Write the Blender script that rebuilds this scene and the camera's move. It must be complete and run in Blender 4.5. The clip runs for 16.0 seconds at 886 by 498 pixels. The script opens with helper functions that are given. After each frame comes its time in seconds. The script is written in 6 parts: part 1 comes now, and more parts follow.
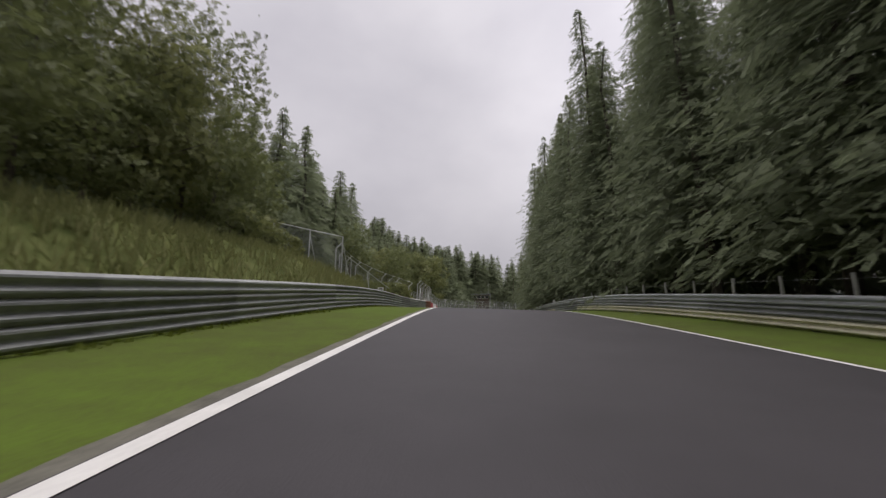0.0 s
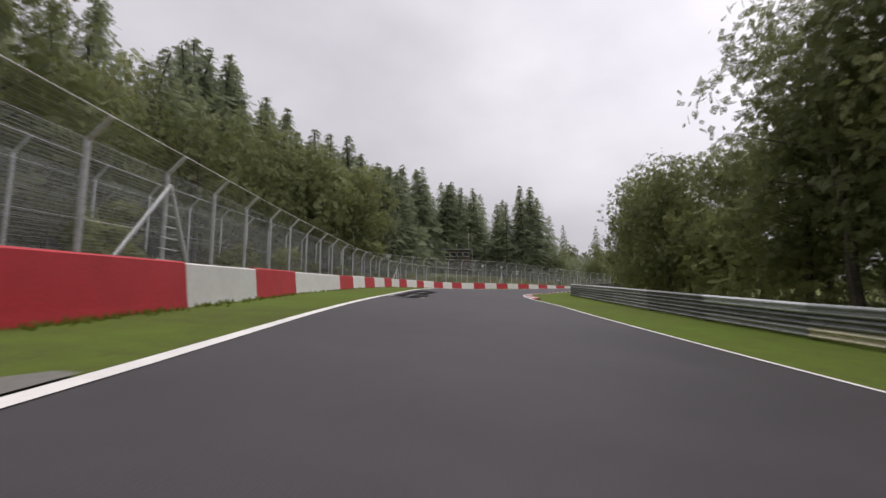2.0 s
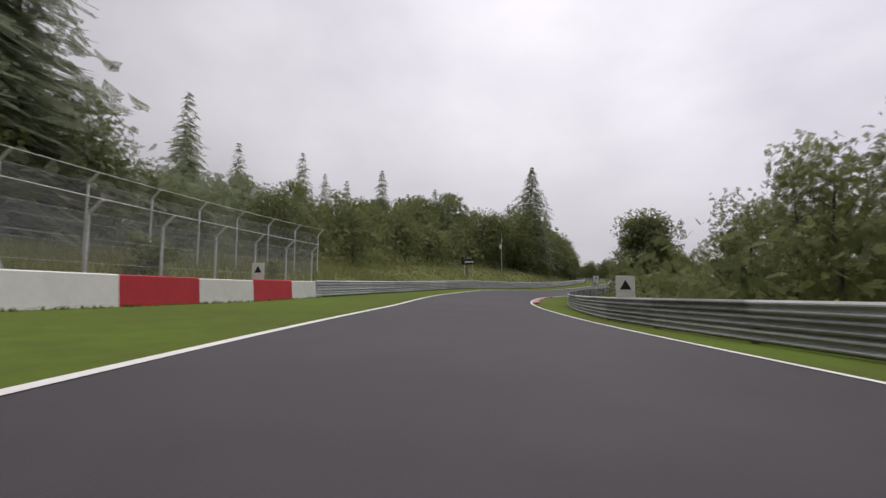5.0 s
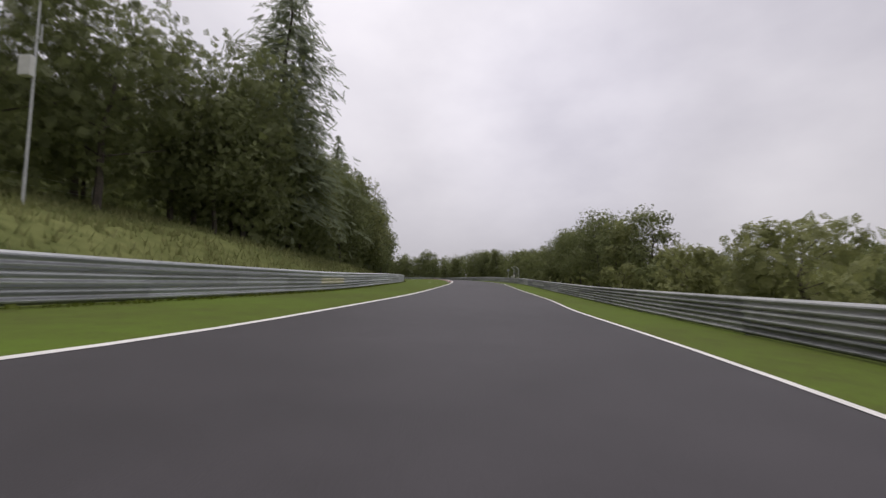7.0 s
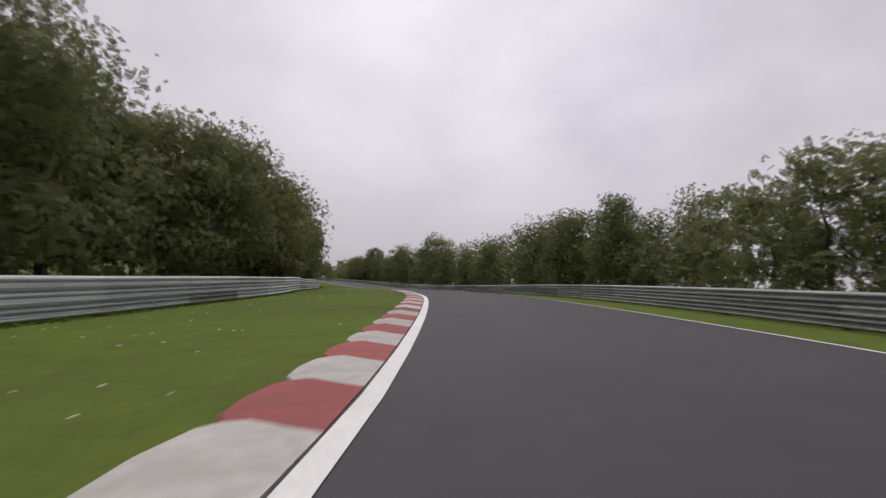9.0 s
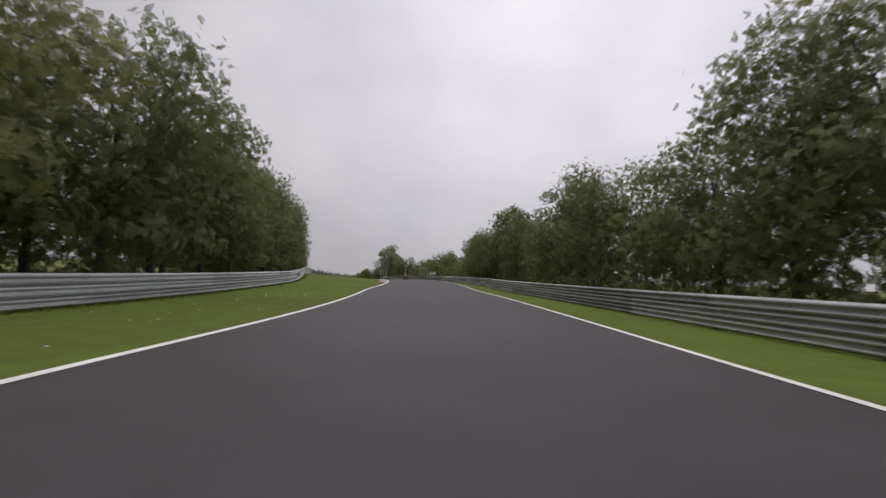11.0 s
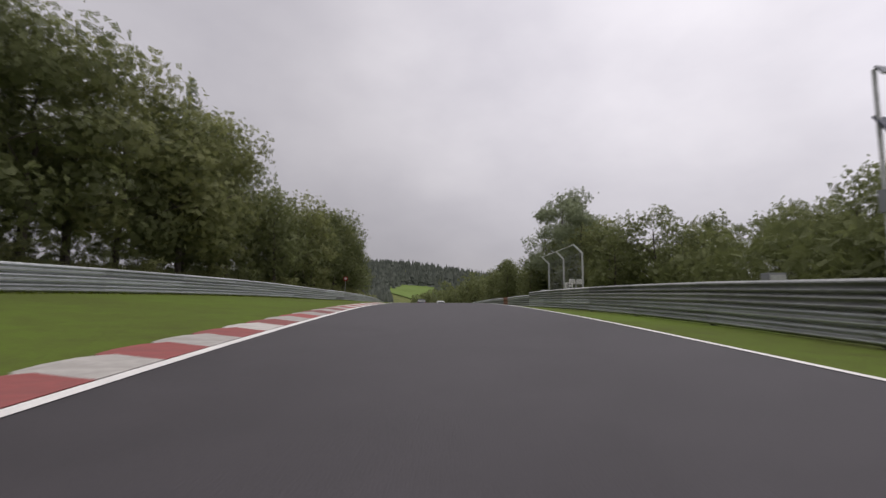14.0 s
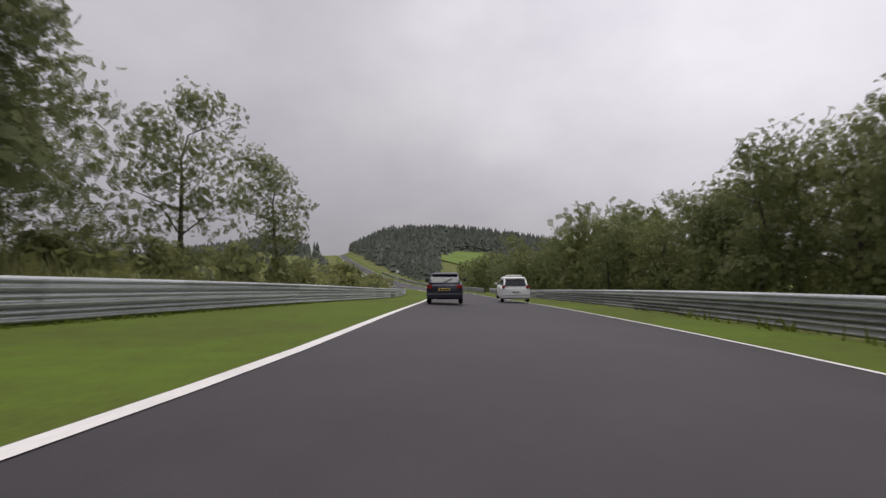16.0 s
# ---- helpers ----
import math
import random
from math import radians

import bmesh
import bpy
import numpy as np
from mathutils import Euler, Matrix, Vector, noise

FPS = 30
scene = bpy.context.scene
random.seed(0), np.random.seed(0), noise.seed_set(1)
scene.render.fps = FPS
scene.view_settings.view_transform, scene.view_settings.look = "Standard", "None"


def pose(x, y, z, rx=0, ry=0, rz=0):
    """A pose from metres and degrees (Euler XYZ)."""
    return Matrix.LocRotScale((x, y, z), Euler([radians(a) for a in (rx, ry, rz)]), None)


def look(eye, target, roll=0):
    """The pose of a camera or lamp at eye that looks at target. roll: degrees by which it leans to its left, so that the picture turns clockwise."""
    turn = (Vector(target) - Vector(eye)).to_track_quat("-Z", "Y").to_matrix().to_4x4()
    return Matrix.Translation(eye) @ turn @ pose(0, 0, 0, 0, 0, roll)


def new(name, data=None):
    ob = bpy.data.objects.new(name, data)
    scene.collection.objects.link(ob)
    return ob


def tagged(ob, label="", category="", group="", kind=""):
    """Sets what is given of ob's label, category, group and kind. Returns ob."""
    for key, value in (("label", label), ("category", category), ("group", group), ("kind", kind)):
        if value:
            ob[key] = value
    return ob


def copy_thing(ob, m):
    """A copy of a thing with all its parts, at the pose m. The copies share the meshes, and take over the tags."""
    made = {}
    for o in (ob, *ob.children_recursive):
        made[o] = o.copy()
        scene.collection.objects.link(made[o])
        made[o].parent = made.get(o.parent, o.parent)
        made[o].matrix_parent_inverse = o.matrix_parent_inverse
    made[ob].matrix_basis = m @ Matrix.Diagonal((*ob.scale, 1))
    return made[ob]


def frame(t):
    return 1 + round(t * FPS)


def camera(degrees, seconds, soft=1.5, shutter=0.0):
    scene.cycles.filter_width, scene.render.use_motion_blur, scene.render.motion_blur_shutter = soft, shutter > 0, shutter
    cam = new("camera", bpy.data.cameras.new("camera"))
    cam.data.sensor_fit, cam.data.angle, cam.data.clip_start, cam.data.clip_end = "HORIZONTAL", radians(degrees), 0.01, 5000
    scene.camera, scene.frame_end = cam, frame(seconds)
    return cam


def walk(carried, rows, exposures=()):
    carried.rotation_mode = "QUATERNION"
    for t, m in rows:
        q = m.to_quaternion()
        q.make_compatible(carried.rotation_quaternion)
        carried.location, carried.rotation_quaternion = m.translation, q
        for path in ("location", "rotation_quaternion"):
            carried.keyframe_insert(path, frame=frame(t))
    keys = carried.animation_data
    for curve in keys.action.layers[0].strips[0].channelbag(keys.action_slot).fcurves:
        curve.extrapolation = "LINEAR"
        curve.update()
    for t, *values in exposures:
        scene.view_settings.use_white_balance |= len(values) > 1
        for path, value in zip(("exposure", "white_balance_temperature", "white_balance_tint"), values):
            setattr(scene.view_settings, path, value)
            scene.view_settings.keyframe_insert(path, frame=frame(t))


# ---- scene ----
cam = camera(88.8, 16.0, soft=1.4, shutter=0.08)
PATH = [
    (0, (46.826, -6.112, 1.442), (43.450, 3.067, 3.527), 0.15),
    (0.5, (41.548, 10.513, 3.554), (38.182, 19.771, 5.272), 0.03),
    (1, (36.438, 26.909, 5.066), (32.962, 36.168, 6.546), -0.62),
    (1.5, (31.217, 42.984, 6.075), (27.790, 52.298, 7.301), -0.66),
    (2, (26.753, 59.319, 6.954), (24.017, 68.848, 8.265), -0.32),
    (2.5, (23.832, 75.384, 7.991), (22.046, 85.133, 9.318), 0.20),
    (3, (22.428, 90.884, 8.750), (21.665, 100.796, 9.840), 0.30),
    (3.5, (23.059, 105.963, 9.314), (23.714, 115.874, 10.472), 0.06),
    (4, (25.619, 120.906, 10.179), (27.336, 130.670, 11.490), 0.01),
    (4.2, (27.022, 126.893, 10.452), (29.011, 136.615, 11.681), 0.20),
    (4.5, (29.356, 135.977, 10.880), (31.814, 145.597, 12.071), 0.31),
    (5, (34.352, 151.338, 11.100), (37.554, 160.744, 11.976), 0.17),
    (5.5, (40.931, 166.477, 11.050), (45.070, 175.517, 11.869), -0.11),
    (6, (49.319, 180.820, 11.030), (54.563, 189.273, 11.958), -0.41),
    (6.3, (55.314, 188.806, 11.189), (61.258, 196.783, 12.206), -0.49),
    (6.5, (59.566, 193.938, 11.392), (65.782, 201.707, 12.395), -0.43),
    (7, (71.220, 206.381, 11.531), (78.006, 213.669, 12.449), 0.15),
    (7.5, (83.779, 218.520, 11.979), (90.616, 225.752, 12.954), 0.80),
    (8, (96.510, 230.999, 12.558), (103.238, 238.331, 13.546), 1.12),
    (8.5, (109.172, 243.780, 13.131), (115.744, 251.245, 14.174), 0.84),
    (9, (121.190, 256.677, 13.807), (127.392, 264.452, 14.844), 0.28),
    (9.5, (131.907, 269.735, 14.539), (137.468, 277.983, 15.555), -0.42),
    (9.7, (135.847, 275.099, 14.725), (141.139, 283.526, 15.712), -0.53),
    (10, (141.341, 283.423, 14.980), (146.198, 292.112, 15.938), -0.49),
    (10.5, (149.477, 297.905, 15.384), (153.537, 306.994, 16.340), -0.26),
    (11, (156.271, 313.044, 15.832), (159.501, 322.453, 16.846), -0.08),
    (11.5, (161.721, 328.685, 16.420), (164.160, 338.318, 17.540), 0.04),
    (11.8, (164.385, 338.241, 16.872), (166.395, 347.963, 18.072), 0.12),
    (12, (165.910, 344.664, 17.247), (167.666, 354.429, 18.494), 0.19),
    (12.5, (169.094, 360.795, 18.080), (170.422, 370.635, 19.269), 0.34),
    (13, (171.509, 376.782, 18.864), (172.449, 386.664, 20.075), 0.45),
    (13.5, (173.086, 392.397, 19.525), (173.443, 402.323, 20.684), 0.42),
    (14, (173.890, 407.784, 20.031), (173.813, 417.735, 21.021), 0.23),
    (14.5, (173.998, 422.949, 20.370), (173.541, 432.912, 21.105), -0.11),
    (15, (173.802, 438.000, 20.268), (173.041, 447.955, 20.830), -0.52),
    (15.5, (173.230, 453.055, 20.088), (172.229, 462.992, 20.578), -0.59),
    (16, (172.189, 468.096, 19.608), (170.854, 478.003, 19.884), -0.26),
]
EXPOSURE = [(0, 0.1, 6580, 13.4), (1, 0.1, 6580, 13.4), (1.5, 0.16, 6580, 13.4), (2, 0.22, 6580, 13.4), (2.5, 0.18, 6580, 13.4), (3, 0.14, 6580, 13.4), (4, 0.06, 6580, 13.4), (6.5, -0.1, 6580, 13.4), (8, -0.13, 6580, 13.4), (9.5, -0.2, 6580, 13.4), (12, -0.16, 6580, 13.4), (13.5, -0.12, 6580, 13.4), (15, -0.06, 6580, 13.4), (16, -0.02, 6580, 13.4)]
walk(cam, [(t, look(eye, target, roll)) for t, eye, target, roll in PATH], EXPOSURE)

# ---- sky and light ----
world = bpy.data.worlds.new("overcast_sky")
scene.world = world
world.use_nodes = True
wt = world.node_tree
for n in list(wt.nodes):
    wt.nodes.remove(n)


wnode = wt.nodes.new


w_out = wnode("ShaderNodeOutputWorld")
w_bg = wnode("ShaderNodeBackground")
w_sky = wnode("ShaderNodeTexSky")
w_sky.sky_type, w_sky.sun_disc = "NISHITA", False
w_sky.sun_elevation, w_sky.sun_rotation = radians(81), radians(0)
w_gain = wnode("ShaderNodeVectorMath")
w_gain.operation = "SCALE"
w_gain.inputs[3].default_value = 0.06
w_tc = wnode("ShaderNodeTexCoord")
w_map = wnode("ShaderNodeMapping")
w_map.inputs["Scale"].default_value = (1.0, 1.0, 1.7)
w_noise = wnode("ShaderNodeTexNoise")
w_noise.inputs["Scale"].default_value, w_noise.inputs["Detail"].default_value, w_noise.inputs["Roughness"].default_value = 1.7, 6.0, 0.5
w_ramp = wnode("ShaderNodeValToRGB")
w_ramp.color_ramp.elements[0].position, w_ramp.color_ramp.elements[0].color = 0.30, (0.56, 0.55, 0.60, 1)
w_ramp.color_ramp.elements[1].position, w_ramp.color_ramp.elements[1].color = 0.72, (0.86, 0.845, 0.878, 1)
w_mix = wnode("ShaderNodeMix")
w_mix.data_type = "RGBA"
w_mix.inputs[0].default_value = 0.9
wt.links.new(w_tc.outputs["Generated"], w_map.inputs[0])
wt.links.new(w_map.outputs[0], w_noise.inputs["Vector"])
wt.links.new(w_noise.outputs["Fac"], w_ramp.inputs[0])
wt.links.new(w_sky.outputs[0], w_gain.inputs[0])
wt.links.new(w_gain.outputs[0], w_mix.inputs[6])
wt.links.new(w_ramp.outputs[0], w_mix.inputs[7])
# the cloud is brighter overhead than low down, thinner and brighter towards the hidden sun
w_dot = wnode("ShaderNodeVectorMath")
w_dot.operation = "DOT_PRODUCT"
w_dot.inputs[1].default_value = Vector((0.66, 0.58, 0.46)).normalized()
w_range = wnode("ShaderNodeMapRange")
w_range.interpolation_type = "SMOOTHSTEP"
w_range.inputs["From Min"].default_value, w_range.inputs["From Max"].default_value = 0.45, 1.0
w_range.inputs["To Min"].default_value, w_range.inputs["To Max"].default_value = 0.79, 1.18
w_glow = wnode("ShaderNodeVectorMath")
w_glow.operation = "SCALE"
wt.links.new(w_tc.outputs["Generated"], w_dot.inputs[0])
wt.links.new(w_dot.outputs["Value"], w_range.inputs["Value"])
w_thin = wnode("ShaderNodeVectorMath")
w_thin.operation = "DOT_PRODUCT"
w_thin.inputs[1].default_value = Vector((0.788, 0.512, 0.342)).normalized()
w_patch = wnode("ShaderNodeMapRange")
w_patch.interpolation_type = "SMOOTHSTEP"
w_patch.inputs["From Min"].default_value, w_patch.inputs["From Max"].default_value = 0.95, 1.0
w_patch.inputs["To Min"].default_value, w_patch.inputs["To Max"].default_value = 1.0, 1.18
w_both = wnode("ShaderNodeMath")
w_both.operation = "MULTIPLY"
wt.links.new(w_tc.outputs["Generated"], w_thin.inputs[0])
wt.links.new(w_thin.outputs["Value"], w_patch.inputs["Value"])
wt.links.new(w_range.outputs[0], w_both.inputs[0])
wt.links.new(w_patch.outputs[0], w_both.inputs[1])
w_sep = wnode("ShaderNodeSeparateXYZ")
w_rise = wnode("ShaderNodeValToRGB")
for e, (p, v) in zip((w_rise.color_ramp.elements[0], w_rise.color_ramp.elements[1], w_rise.color_ramp.elements.new(0.40)), ((0.0, 0.52), (1.0, 0.98), (0.40, 0.74))):
    e.position, e.color = p, (v, v, v * 1.01, 1)
w_two = wnode("ShaderNodeVectorMath")
w_two.operation = "MULTIPLY"
w_lift = wnode("ShaderNodeVectorMath")
w_lift.operation = "SCALE"
w_lift.inputs[3].default_value = 1.38
wt.links.new(w_tc.outputs["Generated"], w_sep.inputs[0])
wt.links.new(w_sep.outputs[2], w_rise.inputs[0])
wt.links.new(w_rise.outputs[0], w_lift.inputs[0])
wt.links.new(w_mix.outputs[2], w_two.inputs[0])
wt.links.new(w_lift.outputs[0], w_two.inputs[1])
wt.links.new(w_two.outputs[0], w_glow.inputs[0])
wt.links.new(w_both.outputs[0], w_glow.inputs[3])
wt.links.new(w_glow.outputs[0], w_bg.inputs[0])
wt.links.new(w_bg.outputs[0], w_out.inputs[0])
w_bg.inputs[1].default_value = 1.0
sun = new("sun", bpy.data.lights.new("sun", "SUN"))
sun.data.energy, sun.data.angle, sun.data.color = 1.7, radians(40), (1.0, 0.98, 0.94)
sun.matrix_world = look((0, 0, 300), (0, -45, 0))


# ---- materials ----
def material(name, colour, rough=0.8, metal=0.0, vary=0.25, grain=40.0, stain=0.7, bump=0.15, dark=None, per="", gloss=0.4, thin=0.0, gaps=0.0, lump=9.0, mid=0.0):
    """A procedural surface: a base colour with variation at two scales and a fine relief."""
    m = bpy.data.materials.new(name)
    m.use_nodes = True
    t = m.node_tree
    b = t.nodes["Principled BSDF"]
    b.inputs["Roughness"].default_value, b.inputs["Metallic"].default_value = rough, metal
    b.inputs["Specular IOR Level"].default_value = gloss
    tc = t.nodes.new("ShaderNodeTexCoord")
    n1, n2 = t.nodes.new("ShaderNodeTexNoise"), t.nodes.new("ShaderNodeTexNoise")
    n1.inputs["Scale"].default_value, n1.inputs["Detail"].default_value = grain, 3.0
    n2.inputs["Scale"].default_value, n2.inputs["Detail"].default_value = stain, 5.0
    for n in (n1, n2):
        t.links.new(tc.outputs["Object"], n.inputs["Vector"])
    add = t.nodes.new("ShaderNodeMath")
    add.operation = "ADD"
    t.links.new(n1.outputs["Fac"], add.inputs[0])
    t.links.new(n2.outputs["Fac"], add.inputs[1])
    src = add.outputs[0]
    lo, hi = 0.7, 1.3
    if mid:
        n4, a4 = t.nodes.new("ShaderNodeTexNoise"), t.nodes.new("ShaderNodeMath")
        n4.inputs["Scale"].default_value, n4.inputs["Detail"].default_value, n4.inputs["Roughness"].default_value = mid, 6.0, 0.65
        t.links.new(tc.outputs["Object"], n4.inputs["Vector"])
        a4.operation = "ADD"
        t.links.new(src, a4.inputs[0])
        t.links.new(n4.outputs["Fac"], a4.inputs[1])
        src, lo, hi = a4.outputs[0], 1.15, 1.85
    if per:
        g = t.nodes.new("ShaderNodeNewGeometry" if per == "island" else "ShaderNodeObjectInfo")
        a2 = t.nodes.new("ShaderNodeMath")
        a2.operation = "ADD"
        t.links.new(src, a2.inputs[0])
        t.links.new(g.outputs["Random Per Island" if per == "island" else "Random"], a2.inputs[1])
        src, lo, hi = a2.outputs[0], (1.2 if mid else 0.75), (2.75 if mid else 2.2)
    mr = t.nodes.new("ShaderNodeMapRange")
    mr.inputs["From Min"].default_value, mr.inputs["From Max"].default_value = lo, hi
    t.links.new(src, mr.inputs["Value"])
    mix = t.nodes.new("ShaderNodeMix")
    mix.data_type = "RGBA"
    d = dark or tuple(c * (1 - vary) for c in colour)
    l = colour if dark else tuple(c * (1 + vary) for c in colour)
    mix.inputs[6].default_value, mix.inputs[7].default_value = (*d, 1), (*l, 1)
    t.links.new(mr.outputs[0], mix.inputs[0])
    t.links.new(mix.outputs[2], b.inputs["Base Color"])
    if bump:
        bp = t.nodes.new("ShaderNodeBump")
        bp.inputs["Strength"].default_value, bp.inputs["Distance"].default_value = bump, 0.02
        t.links.new(n1.outputs["Fac"], bp.inputs["Height"])
        t.links.new(bp.outputs[0], b.inputs["Normal"])
    if thin:
        tr, ms = t.nodes.new("ShaderNodeBsdfTranslucent"), t.nodes.new("ShaderNodeMixShader")
        ms.inputs[0].default_value = thin
        t.links.new(mix.outputs[2], tr.inputs["Color"])
        t.links.new(b.outputs[0], ms.inputs[1])
        t.links.new(tr.outputs[0], ms.inputs[2])
        t.links.new(ms.outputs[0], t.nodes["Material Output"].inputs["Surface"])
        if gaps:
            # each spray is ragged and open between its leaves
            n3, cut = t.nodes.new("ShaderNodeTexNoise"), t.nodes.new("ShaderNodeMath")
            n3.inputs["Scale"].default_value, n3.inputs["Detail"].default_value = lump, 2.0
            t.links.new(tc.outputs["Object"], n3.inputs["Vector"])
            cut.operation = "LESS_THAN"
            cut.inputs[1].default_value = gaps
            t.links.new(n3.outputs["Fac"], cut.inputs[0])
            clear, mc = t.nodes.new("ShaderNodeBsdfTransparent"), t.nodes.new("ShaderNodeMixShader")
            t.links.new(cut.outputs[0], mc.inputs[0])
            t.links.new(ms.outputs[0], mc.inputs[1])
            t.links.new(clear.outputs[0], mc.inputs[2])
            t.links.new(mc.outputs[0], t.nodes["Material Output"].inputs["Surface"])
    return m


def net_material(name, colour, pitch, wire):
    """Woven wire: thin threads with open squares between them."""
    m = bpy.data.materials.new(name)
    m.use_nodes = True
    t = m.node_tree
    b = t.nodes["Principled BSDF"]
    b.inputs["Base Color"].default_value = (*colour, 1)
    b.inputs["Roughness"].default_value, b.inputs["Metallic"].default_value = 0.5, 0.6
    uv = t.nodes.new("ShaderNodeUVMap")
    sep = t.nodes.new("ShaderNodeSeparateXYZ")
    t.links.new(uv.outputs[0], sep.inputs[0])
    gaps = []
    for k in (0, 1):
        mod = t.nodes.new("ShaderNodeMath")
        mod.operation = "PINGPONG"
        mod.inputs[1].default_value = pitch / 2
        t.links.new(sep.outputs[k], mod.inputs[0])
        less = t.nodes.new("ShaderNodeMath")
        less.operation = "LESS_THAN"
        less.inputs[1].default_value = wire / 2
        t.links.new(mod.outputs[0], less.inputs[0])
        gaps.append(less)
    top = t.nodes.new("ShaderNodeMath")
    top.operation = "MAXIMUM"
    t.links.new(gaps[0].outputs[0], top.inputs[0])
    t.links.new(gaps[1].outputs[0], top.inputs[1])
    clear, ms = t.nodes.new("ShaderNodeBsdfTransparent"), t.nodes.new("ShaderNodeMixShader")
    t.links.new(top.outputs[0], ms.inputs[0])
    t.links.new(clear.outputs[0], ms.inputs[1])
    t.links.new(b.outputs[0], ms.inputs[2])
    t.links.new(ms.outputs[0], t.nodes["Material Output"].inputs["Surface"])
    return m


M_ASPHALT = material("asphalt", (0.044, 0.039, 0.044), rough=0.66, vary=0.24, grain=70, stain=0.13, bump=0.35, gloss=0.35, mid=0.9)
M_OLD = material("old_asphalt", (0.16, 0.155, 0.14), rough=0.85, vary=0.3, grain=30, stain=0.5, bump=0.4)
M_GRASS = material("grass", (0.106, 0.160, 0.024), rough=0.95, grain=22, stain=0.16, bump=1.0, dark=(0.080, 0.090, 0.026), gloss=0.1, mid=1.5)
M_WILD = material("wild_grass", (0.170, 0.180, 0.066), rough=0.95, grain=2.5, stain=0.15, bump=0.8, dark=(0.075, 0.095, 0.028), gloss=0.1)
M_WHITE = material("white_paint", (0.72, 0.70, 0.68), rough=0.6, vary=0.12, grain=25, stain=1.5)
M_WALL = material("dirty_white_paint", (0.80, 0.78, 0.76), rough=0.65, vary=0.14, grain=9, stain=0.7, bump=0.2, mid=2.0, per="object")
M_RED = material("red_paint", (0.53, 0.030, 0.042), rough=0.55, vary=0.15, grain=20, stain=1.2)
M_KERB_R = material("worn_red_paint", (0.36, 0.085, 0.080), rough=0.8, grain=14, stain=2.0, bump=0.5, dark=(0.155, 0.062, 0.058), per="object", mid=4.5)
M_KERB_W = material("worn_white_paint", (0.60, 0.57, 0.54), rough=0.8, grain=14, stain=2.0, bump=0.5, dark=(0.27, 0.255, 0.235), per="object", mid=4.5)
M_ZINC = material("galvanised_steel", (0.46, 0.475, 0.49), rough=0.42, metal=0.75, vary=0.3, grain=6, stain=0.6, bump=0.05, per="object")
M_OLDZINC = material("weathered_steel", (0.42, 0.425, 0.425), rough=0.6, metal=0.2, vary=0.5, grain=7, stain=1.4, bump=0.1, dark=(0.13, 0.135, 0.14), per="object")
M_CREAM = material("cream_paint", (0.62, 0.58, 0.44), rough=0.6, vary=0.2, grain=8, stain=1.0)
M_ORANGE = material("rusty_orange_paint", (0.26, 0.10, 0.06), rough=0.8, vary=0.3, grain=9, stain=1.4)
M_POST = material("fence_post_steel", (0.60, 0.61, 0.61), rough=0.5, metal=0.25, vary=0.2, grain=12, stain=1.0)
M_CONCRETE = material("concrete", (0.45, 0.44, 0.41), rough=0.85, vary=0.25, grain=18, stain=0.8, bump=0.3)
M_NET = net_material("chain_link", (0.30, 0.31, 0.31), 0.07, 0.008)
M_BARK = material("bark", (0.10, 0.085, 0.07), rough=0.95, vary=0.4, grain=14, stain=2.0, bump=0.8)
M_SPRUCE = material("spruce_needles", (0.262, 0.300, 0.178), rough=0.7, grain=3, stain=0.3, bump=0, dark=(0.205, 0.236, 0.142), per="island", gloss=0.2, thin=0.45, gaps=0.475, lump=30)
M_LEAF = material("leaves", (0.218, 0.244, 0.096), rough=0.6, grain=2, stain=0.25, bump=0, dark=(0.135, 0.155, 0.066), per="island", gloss=0.25, thin=0.45, gaps=0.47, lump=26)
M_LEAF2 = material("yellowing_leaves", (0.285, 0.300, 0.115), rough=0.6, grain=2, stain=0.3, bump=0, dark=(0.180, 0.196, 0.080), per="island", gloss=0.25, thin=0.45, gaps=0.47, lump=26)
# far trees: paler and greyer, distance haze is put into the base colour
M_HAZED_HILL = material("far_wood", (0.150, 0.165, 0.135), rough=0.9, grain=0.2, stain=0.03, bump=0, dark=(0.095, 0.108, 0.092), per="island", gloss=0.1)
M_SIGN = material("sign_white", (0.75, 0.75, 0.72), rough=0.5, vary=0.06, grain=8, stain=2)
M_BLACK = material("black_paint", (0.015, 0.015, 0.017), rough=0.5, vary=0.2, grain=8, stain=2)

